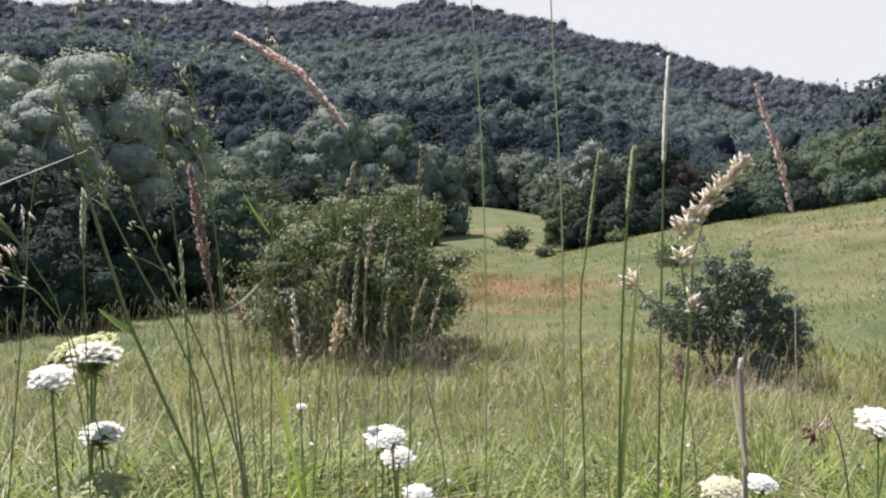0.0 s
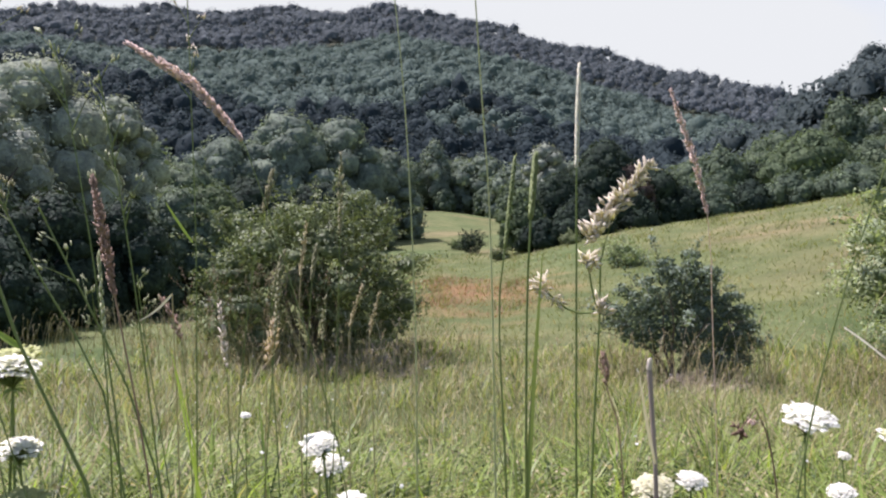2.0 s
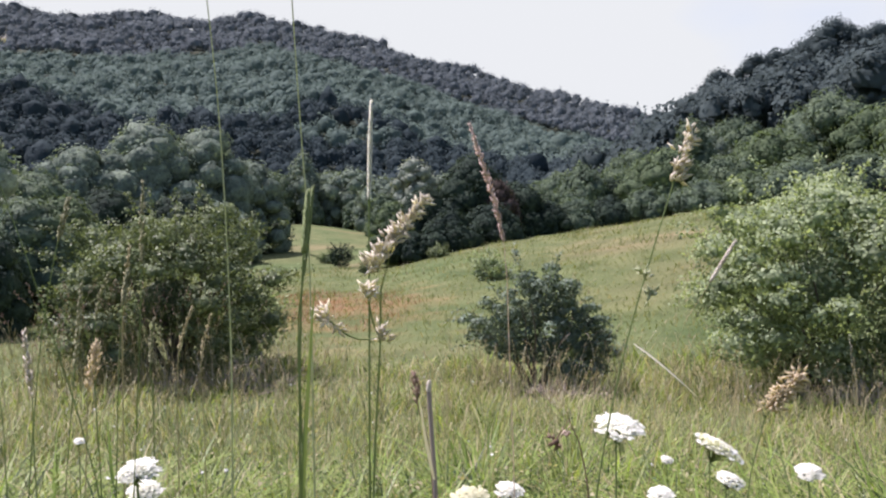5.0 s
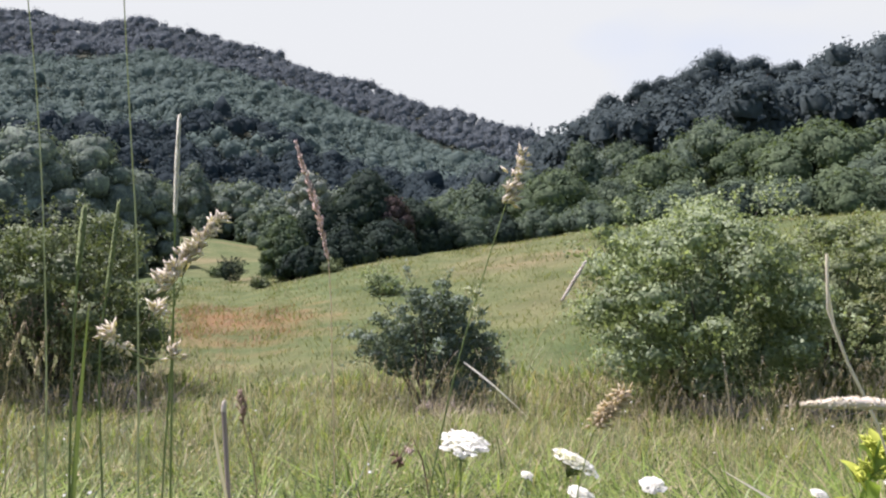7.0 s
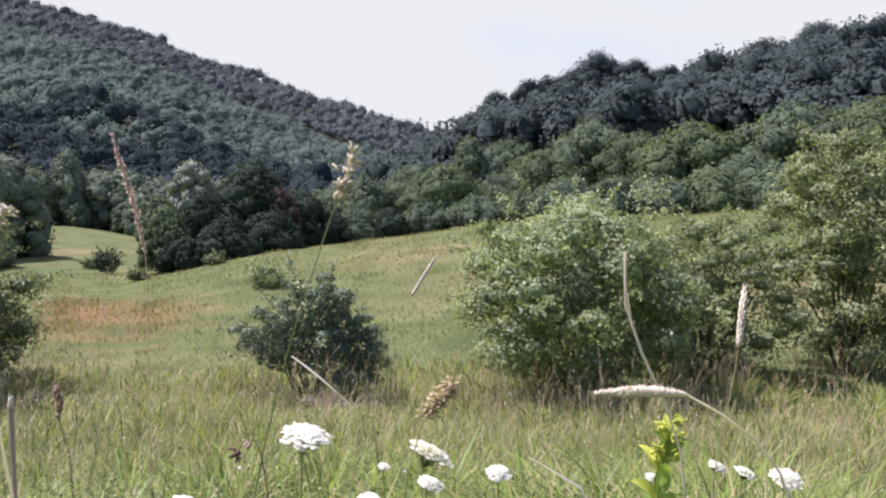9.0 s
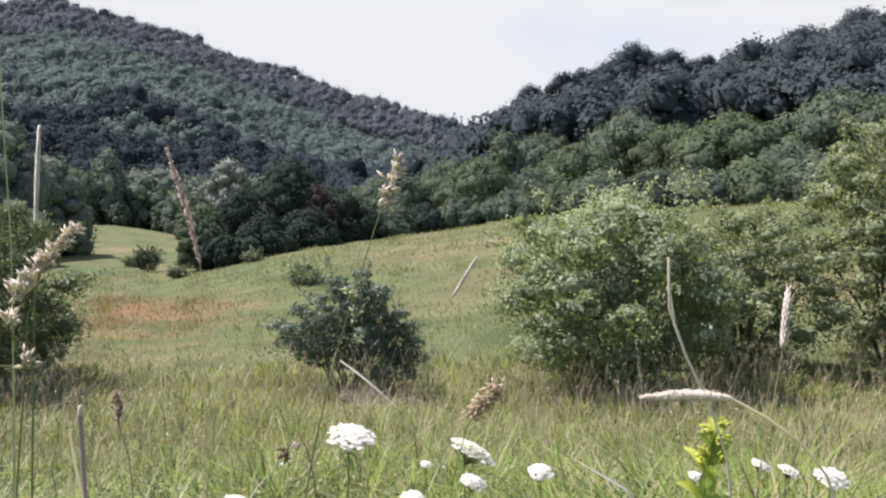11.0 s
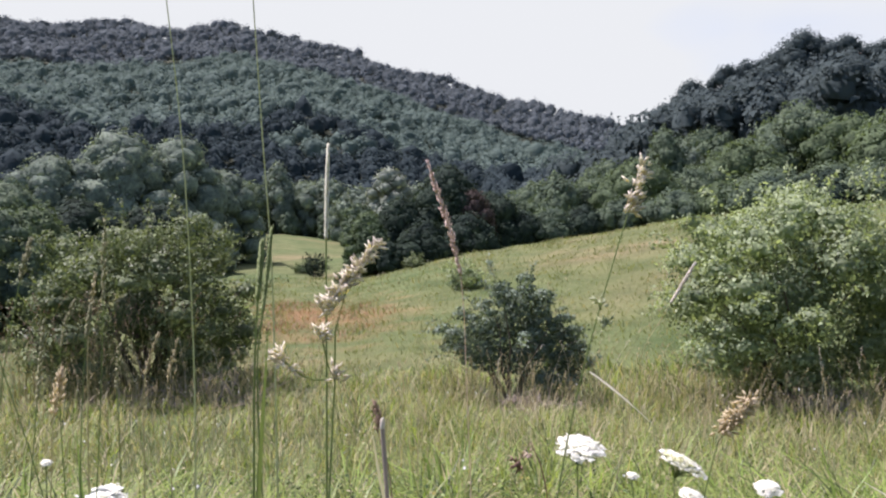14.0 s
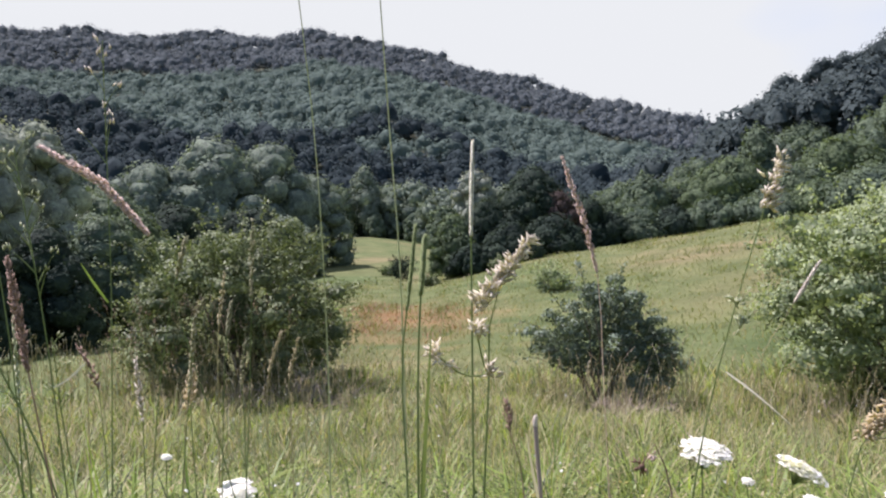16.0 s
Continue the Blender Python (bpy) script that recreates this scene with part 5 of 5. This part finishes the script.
st = thing("grass_leaf", foot, "long pale grass leaf bending over", "grass", "fresh grass leaves")
v, f = ribbon(local(path, foot), 0.0018, (0.1, -0.5, 0.85), taper=9)
place_part("leaf", raw_mesh("leaf", v, f, M_STRAW, True), st)
stalk(((-0.217, 0.500, 0.790), (-0.227, 0.501, 0.809), (-0.240, 0.501, 0.829), (-0.254, 0.502, 0.847)), 0.0008, "leaning stalk with a pale nodding panicle", "loose", M_STEM, M_STRAW, head_r=0.02, grain=0.005, count=9, seed=27, group=G)
stalk(((-0.214, 0.499, 0.783), (-0.231, 0.500, 0.803), (-0.242, 0.501, 0.813), (-0.254, 0.501, 0.819)), 0.0008, "leaning stalk with a pale nodding panicle", "loose", M_STEM, M_STRAW, head_r=0.018, grain=0.005, count=8, seed=60, group=G)
stalk(((-0.117, 0.419, 0.772), (-0.142, 0.421, 0.819), (-0.157, 0.422, 0.849), (-0.182, 0.425, 0.902)), 0.0010, "leaning stalk with a long open brownish panicle", "loose", M_STEM, M_EAR, head_r=0.013, grain=0.0035, count=18, seed=61, group=G)
stalk(((-0.131, 0.593, 0.650), (-0.141, 0.597, 0.722), (-0.147, 0.598, 0.761), (-0.153, 0.601, 0.813)), 0.0009, "thin green stalk bending towards its tip", "loose", M_STEM, M_SPIKE, head_r=0.014, grain=0.004, count=6, seed=62, group=G)
st, p, foot = stalk(((-0.100, 0.495, 0.683), (-0.101, 0.497, 0.743), (-0.102, 0.499, 0.776), (-0.103, 0.500, 0.808)), 0.0009, "thin stalk with a forked bleached leaf", "none", M_HAY, seed=63, group=G)
leaf_part(st, foot, ((-0.103, 0.500, 0.808), (-0.112, 0.500, 0.799), (-0.122, 0.500, 0.793)), 0.0012, M_CREAM, label="bleached forked leaf")
stalk(((-0.183, 0.450, 0.796), (-0.184, 0.451, 0.825), (-0.184, 0.452, 0.843), (-0.184, 0.453, 0.861)), 0.0008, "short upright stalk with a thin ear", "spike", head_r=0.0015, grain=0.006, count=30, seed=28, group=G)

# dry stalks
S = np.array(((0.164, 0.447, 0.718), (0.162, 0.447, 0.743), (0.161, 0.448, 0.772)))
path, foot = spline(S, 16)
st = thing("dry_stalk", foot, "broken grey-brown dry stalk with a split side", "dry stalk", "dry stalks")
v, f = tube(local(path, foot), np.linspace(0.0017, 0.0014, 16) + 0.0002 * np.sin(np.arange(16) * 2.1), 8)
place_part("stem", raw_mesh("stem", v, f, M_TWIG, True), st)
v, f = tube(local(np.array([S[2] + np.array([0, 0, -0.004]), S[2] + np.array([0.0004, -0.0005, 0.0015]), S[2] + np.array([0.001, 0, 0.003])]), foot), (0.0016, 0.0014, 0.0002), 7)
place_part("broken_tip", raw_mesh("broken_tip", v, f, M_STRAW, True), st, "pale splintered tip")
leaf_part(st, foot, (S[0] + np.array([-0.001, -0.003, 0.0]), S[1] + np.array([-0.004, -0.003, 0.0]), S[1] + np.array([-0.007, -0.003, 0.022])), 0.0018, M_STRAW, label="pale strip of peeling bark")
S = np.array(((0.644, 0.441, 0.669), (0.636, 0.445, 0.721), (0.620, 0.452, 0.753), (0.609, 0.457, 0.781), (0.595, 0.464, 0.827), (0.597, 0.464, 0.858)))
path, foot = spline(S, 24)
st = thing("dry_stalk", foot, "tall crooked bleached stalk with a pale tip", "dry stalk", "dry stalks")
v, f = tube(local(path, foot), np.linspace(0.0006, 0.0010, 24), 7)
place_part("stem", raw_mesh("stem", v, f, M_STRAW, True), st)
tipway, _ = along(path, np.linspace(0.86, 1.0, 6))
v, f = tube(local(tipway, foot), np.linspace(0.0012, 0.0012, 6), 7)
place_part("bleached_tip", raw_mesh("bleached_tip", v, f, M_PALE, True), st, "bleached white tip")
stalk(((0.670, 0.376, 0.706), (0.636, 0.391, 0.738), (0.603, 0.405, 0.756), (0.549, 0.428, 0.755)), 0.0022, "arching straw stalk with a thick whitish foxtail ear", "plume", M_PALE, M_PALE, 29, 0.0047, 0.0036, 1000, "dry stalks", nodes=0, core=0.0040)
stalk(((0.813, 0.586, 0.614), (0.832, 0.580, 0.725), (0.837, 0.578, 0.764), (0.842, 0.577, 0.820)), 0.0012, "upright dry stalk with a pale straw ear", "spike", M_HAY, M_CREAM, 30, 0.0048, 0.012, 70, "dry stalks")
L = np.array(((0.569, 0.473, 0.667), (0.546, 0.482, 0.684), (0.526, 0.491, 0.696)))
path, foot = spline(L, 20)
st = thing("dry_grass_leaf", foot, "long bleached dry grass leaf", "grass", "dry stalks")
v, f = ribbon(local(path, foot), 0.0050, (0.2, -0.5, 0.85), taper=40)
place_part("leaf", raw_mesh("leaf", v, f, M_PALE, True), st)
C = np.array(((0.418, 0.865, 0.576), (0.409, 0.868, 0.623), (0.399, 0.871, 0.645), (0.392, 0.873, 0.636), (0.385, 0.874, 0.622)))
path, foot = spline(C, 30)
st = thing("dried_flower", foot, "dried brown flower head nodding on a curled stem", "flower", "dry stalks")
v, f = tube(local(path, foot), np.linspace(0.0016, 0.0008, 30), 6)
place_part("stem", raw_mesh("stem", v, f, M_BROWN, True), st)
husk_cluster(st, foot, C[4], (-0.3, -0.2, -0.4), 0.015, 14, 70, M_BROWN)
husk_cluster(st, foot, C[3] + np.array([0.004, 0, -0.004]), (0.1, -0.3, -0.5), 0.012, 8, 71, M_PINK)

# fresh blades
for i, (pts, w) in enumerate(((((-0.050, 0.347, 0.732), (-0.056, 0.348, 0.748), (-0.061, 0.348, 0.766), (-0.063, 0.349, 0.790)), 0.0024), (((-0.066, 0.396, 0.715), (-0.067, 0.397, 0.739), (-0.070, 0.398, 0.760), (-0.078, 0.400, 0.791)), 0.0022))):
    path, foot = spline(pts, 20)
    st = thing("grass_leaf", foot, "long bright green grass leaf", "grass", "fresh grass leaves")
    v, f = ribbon(local(path, foot), w, (0.2, -0.9, 0.2), taper=6)
    place_part("leaf", raw_mesh("leaf", v, f, M_FRESH, True), st)

# yellow-green plant
Y = np.array(((0.637, 0.466, 0.658), (0.638, 0.465, 0.676), (0.641, 0.464, 0.702), (0.648, 0.462, 0.716)))
path, foot = spline(Y, 20)
st = thing("yellow_plant", foot, "leafy plant with yellow-green bud clusters", "plant")
v, f = tube(local(path, foot), np.linspace(0.0022, 0.0012, 20), 6)
place_part("stem", raw_mesh("stem", v, f, M_FRESH, True), st)
for i in range(7):
    c, d = along(path, np.array([1.0 - 0.007 * i]))
    a = i * 2.4
    out = np.array([math.cos(a), math.sin(a), 0.5])
    husk_cluster(st, foot, c[0] + out * 0.004, out, 0.011 + 0.0005 * i, 16, 80 + i, M_YELLOW)
for i in range(30):
    c, d = along(path, np.array([0.985 - 0.011 * i]))
    a = i * 2.4 + 1
    out = np.array([math.cos(a), math.sin(a), 0.0])
    s_ = 1.0 + 0.03 * i
    leaf_part(st, foot, (c[0], c[0] + (out * 0.009 + np.array([0, 0, 0.012])) * s_, c[0] + (out * 0.020 + np.array([0, 0, 0.017])) * s_), 0.013 * s_, M_FRESH if i % 3 else M_YELLOW, normal=(0.1, -0.6, 0.8))


# white umbels
def umbel(at, width, seed, mat=None, tilt=(0.0, 0.0), label="flat white umbel flower on a slender stalk", dome=0.45):
    """An umbel: stem, a fan of rays, a lacy plate of small florets, a divided leaf on the stem."""
    rng = np.random.default_rng(seed + 1300)
    at = np.asarray(at, float)
    gx_, gy_ = at[0] + rng.normal(0, 0.03), at[1] + rng.normal(0, 0.03)
    foot = np.array([gx_, gy_, float(height(gx_, gy_)) - 0.02])
    top = thing("umbel_flower", foot, label, "flower", "white umbels")
    r = width * 0.5
    axis = unit(np.array([tilt[0], tilt[1], 1.0]))
    node = at - axis * r * 0.75
    q = np.linspace(0, 1, 12)[:, None]
    bow = np.array([rng.normal(0, 0.012), rng.normal(0, 0.012), 0])
    path = foot * (1 - q) + node * q + bow * np.sin(q * np.pi)
    v, f = tube(local(path, foot), np.linspace(0.0013, 0.0010, 12), 6)
    place_part("stem", raw_mesh("stem", v, f, M_STEM, True), top)
    u_ = unit(np.cross(axis, np.array([0.2, 1.0, 0.1])))
    v_ = np.cross(axis, u_)
    n = 56
    i = np.arange(n) + 0.5
    rr_ = r * np.sqrt(i / n) * rng.uniform(0.88, 1.08, n)
    a = i * 2.39996 + rng.normal(0, 0.12, n)
    plate = u_[None] * (rr_ * np.cos(a))[:, None] + v_[None] * (rr_ * np.sin(a))[:, None]
    ends = at[None] + plate + axis[None] * (dome * r * (1 - (rr_ / r) ** 2))[:, None]
    rays = []
    for e in ends:
        k = np.linspace(0, 1, 4)[:, None]
        rays.append(tube(local(node * (1 - k) + (e - axis * r * 0.06) * k - (e - at) * 0.15 * np.sin(k * np.pi), foot), np.full(4, 0.00045), 3))
    rv, rf = join(rays)
    tagged(place_part("ray", raw_mesh("ray", rv, rf, M_STEM), top), kind="stuff")
    m = 11
    d = unit(rng.normal(0, 1, (n * m, 3)) * 0.2 + axis)
    size = r * 0.09
    spread_ = rng.normal(0, 1, (n * m, 3)) * r * 0.09
    spread_ -= (spread_ @ axis)[:, None] * axis
    c = np.repeat(ends, m, 0) + spread_ + d * size * rng.uniform(0.4, 1.05, (n * m, 1)) - axis * size * 0.4
    w = r * 0.135
    t = unit(np.cross(d, rng.normal(0, 1, d.shape)))
    b = np.cross(d, t)
    pet = [c + (t * math.cos(x) + b * math.sin(x)) * w * (1.0 if k % 2 == 0 else 0.55) + d * w * 0.25 for k, x in enumerate(np.arange(8) * math.pi / 4)]
    fv = np.stack([c, *pet], 1).reshape(-1, 3)
    ft = np.array([[0, 1 + k, 1 + (k + 1) % 8] for k in range(8)])
    ff = (ft[None] + (np.arange(n * m) * 9)[:, None, None]).reshape(-1, 3)
    tagged(place_part("flower_head", raw_mesh("flower_head", local(fv, foot), ff, mat or M_WHITE, normals=np.repeat(unit(axis + np.repeat(plate, m, 0) * 0.35 / r + rng.normal(0, 0.08, (n * m, 3))), 9, 0)), top), "lacy plate of tiny florets" if mat is None else "yellow-green plate of budding florets")
    for s in range(6):
        an = s * 1.05 + rng.uniform(0, 0.4)
        out = u_ * math.cos(an) + v_ * math.sin(an)
        leaf_part(top, foot, (node, node + out * r * 0.25 - axis * r * 0.05, node + out * r * 0.42 - axis * r * 0.2), 0.0012, M_STEM)
    for s in (0.45, 0.7):
        c0, dd = along(path, np.array([s]))
        an = rng.uniform(0, 6.28)
        out = np.array([math.cos(an), math.sin(an), 0.0])
        leaf_part(top, foot, (c0[0], c0[0] + out * 0.04 + np.array([0, 0, 0.035]), c0[0] + out * 0.09 + np.array([0, 0, 0.03])), 0.006, M_STEM)
    return top


umbel((0.472, 0.902, 0.624), 0.055, 1, tilt=(0.05, -0.30), dome=0.2)
umbel((0.865, 1.375, 0.455), 0.082, 2, tilt=(0.42, -0.25), dome=0.22, label="white umbel flower tilted on its stalk")
umbel((-0.245, 0.614, 0.745), 0.035, 3, tilt=(0.08, -0.15), dome=0.5)
umbel((-0.240, 0.610, 0.690), 0.028, 4, tilt=(0.1, -0.15), dome=0.5)
UMBELS = [
    ((-0.040, 0.724, 0.656), 0.025),
    ((-0.035, 0.743, 0.634), 0.027),
    ((-0.283, 0.627, 0.727), 0.030),
    ((-0.297, 0.717, 0.730), 0.053),
    ((-0.233, 0.593, 0.655), 0.036),
    ((-0.018, 0.790, 0.585), 0.026),
    ((0.266, 0.791, 0.588), 0.037),
    ((0.321, 0.840, 0.579), 0.027),
    ((0.756, 1.146, 0.470), 0.040),
    ((0.832, 1.061, 0.501), 0.036),
    ((-0.059, 0.904, 0.609), 0.036),
    ((1.122, 0.898, 0.524), 0.029),
    ((1.138, 0.781, 0.535), 0.040),
    ((1.099, 1.016, 0.478), 0.024),
    ((1.278, 0.992, 0.473), 0.036),
    ((0.686, 1.233, 0.426), 0.038),
    ((0.792, 1.427, 0.424), 0.022),
    ((-0.262, 1.602, 0.479), 0.019),
]
for i, (at, w) in enumerate(UMBELS):
    yellow = i in (3, 4)
    umbel(at, w, 10 + i, M_BUDS if yellow else M_CREAM_BUDS if i == 6 else None, tilt=((i % 3 - 1) * 0.18, -0.38), label="budding yellow-green umbel on a slender stalk" if yellow else "flat white umbel flower on a slender stalk", dome=0.35)


# ---- seed stalks through the meadow ----
def seed_stalks(name, seed, places, length, head_len, head_w, stem_mat, head_mat, label, grain=0.013, count=6):
    """Many thin stalks with soft ears, each leaning its own way."""
    rng = np.random.default_rng(seed)
    x, y = places
    n = len(x)
    r = np.hypot(x, y)
    le = length * rng.uniform(0.6, 1.2, n)
    a = rng.uniform(0, 6.28, n)
    ln = np.abs(rng.normal(0, 0.26, n))
    base = np.stack([x, y, height(x, y) - 0.03], -1)
    lean = np.stack([np.cos(a) * ln, np.sin(a) * ln, np.ones(n)], -1)
    nod = np.stack([np.cos(a), np.sin(a), -0.3 * np.ones(n)], -1)
    w = 0.0011 * np.maximum(1, r / 4.0)
    rows = []
    for s in (0.0, 0.5, 0.8, 1.0):
        p = base + lean * (le * s)[:, None] + nod * (le * 0.10 * s ** 4)[:, None]
        rows.append(p)
    ring = []
    for k, p in enumerate(rows):
        for t in (0.0, 2.094, 4.189):
            ring.append(p + np.array([math.cos(t), math.sin(t), 0])[None] * (w * (1.1 - 0.2 * k))[:, None])
    v = np.stack(ring, 1).reshape(-1, 3)
    q = []
    for k in range(3):
        for t in range(3):
            q.append([3 * k + t, 3 * k + (t + 1) % 3, 3 * k + 3 + (t + 1) % 3, 3 * k + 3 + t])
    f = (np.array(q)[None] + (np.arange(n) * 12)[:, None, None]).reshape(-1, 4)
    top = tagged(new(name, raw_mesh(name, v, f, stem_mat)), label, "grass", kind="stuff")
    d = unit(rows[3] - rows[2])
    cs, ds = [], []
    for k in range(count):
        s = (k + 0.5) / count
        c = rows[3] + d * (head_len * (s - 0.75))[:, None] if np.ndim(head_len) else rows[3] + d * head_len * (s - 0.75)
        out = unit(rng.normal(0, 1, (n, 3)))
        cs.append(c + out * (head_w * np.maximum(1, r / 6) * math.sin(math.pi * min(1, s * 0.8 + 0.15)))[:, None])
        ds.append(unit(d + out * 0.4))
    scale = np.tile(np.maximum(1, r / 6), count)
    gv, gf = grains(np.concatenate(cs), np.concatenate(ds), grain * scale * rng.uniform(0.7, 1.3, n * count), grain * 0.33 * scale)
    tagged(place_part("ear", raw_mesh("ear", gv, gf, head_mat), top), kind="stuff")
    return top


def scatter(seed, n, r0, r1, az0, az1, power=1.0):
    rng = np.random.default_rng(seed)
    r = rng.uniform(r0 ** (2 * power), r1 ** (2 * power), n) ** (0.5 / power)
    return polar(r, rng.uniform(az0, az1, n))


def ring_of(seed, n, az, r, inner, outer, sector=(-180, 0)):
    """Places round the near side of a bush."""
    rng = np.random.default_rng(seed)
    x, y = polar(r, az)
    a = np.radians(rng.uniform(*sector, n))
    q = rng.uniform(inner, outer, n)
    return x + q * np.cos(a), y + q * np.sin(a)


seed_stalks("seed_stalks", 401, scatter(1, 700, 2.2, 9, -34, 62, 0.8), 0.62, 0.09, 0.005, M_HAY, M_HAY, "thin grass stalks with tan ears across the meadow")
seed_stalks("seed_stalks", 404, scatter(4, 130, 0.95, 2.3, -34, 62), 0.60, 0.07, 0.003, M_STEM, M_EAR, "thin green grass stalks with narrow ears close by", 0.008)
seed_stalks("seed_stalks", 402, scatter(2, 1500, 4.5, 14, -34, 62), 0.62, 0.10, 0.007, M_HAY, M_TAN, "thin grass stalks with pale brownish soft ears")
seed_stalks("seed_stalks", 403, scatter(3, 600, 2.2, 8, -34, 62, 0.8), 0.55, 0.08, 0.004, M_STEM, M_SPIKE, "green grass stalks with pale green ears")
for i, (az, r, inner, outer, n) in enumerate(((-5.7, 15.4, 1.6, 3.0, 170), (18.2, 12.9, 0.8, 1.5, 110), (35.9, 14.0, 1.6, 2.8, 170), (46.0, 17.5, 1.2, 2.6, 130))):
    seed_stalks("seed_stalks", 410 + i, ring_of(10 + i, n, az, r, inner, outer), 0.80, 0.14, 0.010, M_HAY, M_HAY if i % 2 else M_TAN, "tall brownish grass around the foot of a bush", 0.014)
    seed_stalks("seed_stalks", 430 + i, ring_of(40 + i, n // 7, az, r, inner, outer * 0.9), 0.9, 0.16, 0.010, M_STRAW, M_STRAW, "pale bleached grass ears before a bush", 0.014)
seed_stalks("seed_stalks", 440, ring_of(60, 150, -8.2, 14.4, 0.2, 1.5), 1.55, 0.22, 0.014, M_HAY, M_RUST, "tall dry brownish panicles standing before the hawthorn bush", 0.016, 9)
seed_stalks("seed_stalks", 420, scatter(8, 220, 17, 23, -32, -13), 0.75, 0.14, 0.008, M_HAY, M_EAR, "tall brownish grass along the wood's edge", 0.014)

# small white flowers in the grass
fx, fy = scatter(21, 190, 2.6, 14, -34, 62, 0.85)
rng = np.random.default_rng(77)
n = len(fx)
fr_ = np.hypot(fx, fy)
c = np.stack([fx, fy, height(fx, fy) + rng.uniform(0.28, 0.52, n)], -1)
w = 0.008 * rng.uniform(0.7, 1.5, n) * np.maximum(1, fr_ / 8)
d = unit(rng.normal(0, 0.35, (n, 3)) + np.array([0, -0.35, 0.8]))
t = unit(np.cross(d, rng.normal(0, 1, d.shape)))
b = np.cross(d, t)
pet = [c + (t * math.cos(x) + b * math.sin(x)) * (w * (1.0 if k % 2 == 0 else 0.5))[:, None] for k, x in enumerate(np.arange(10) * math.pi / 5)]
v = np.stack([c + d * w[:, None] * 0.25, *pet], 1).reshape(-1, 3)
ft = np.array([[0, 1 + k, 1 + (k + 1) % 10] for k in range(10)])
f = (ft[None] + (np.arange(n) * 11)[:, None, None]).reshape(-1, 3)
tagged(new("small_flowers", raw_mesh("small_flowers", v, f, M_WHITE)), "small white flowers scattered through the meadow grass", "flowers", kind="stuff")
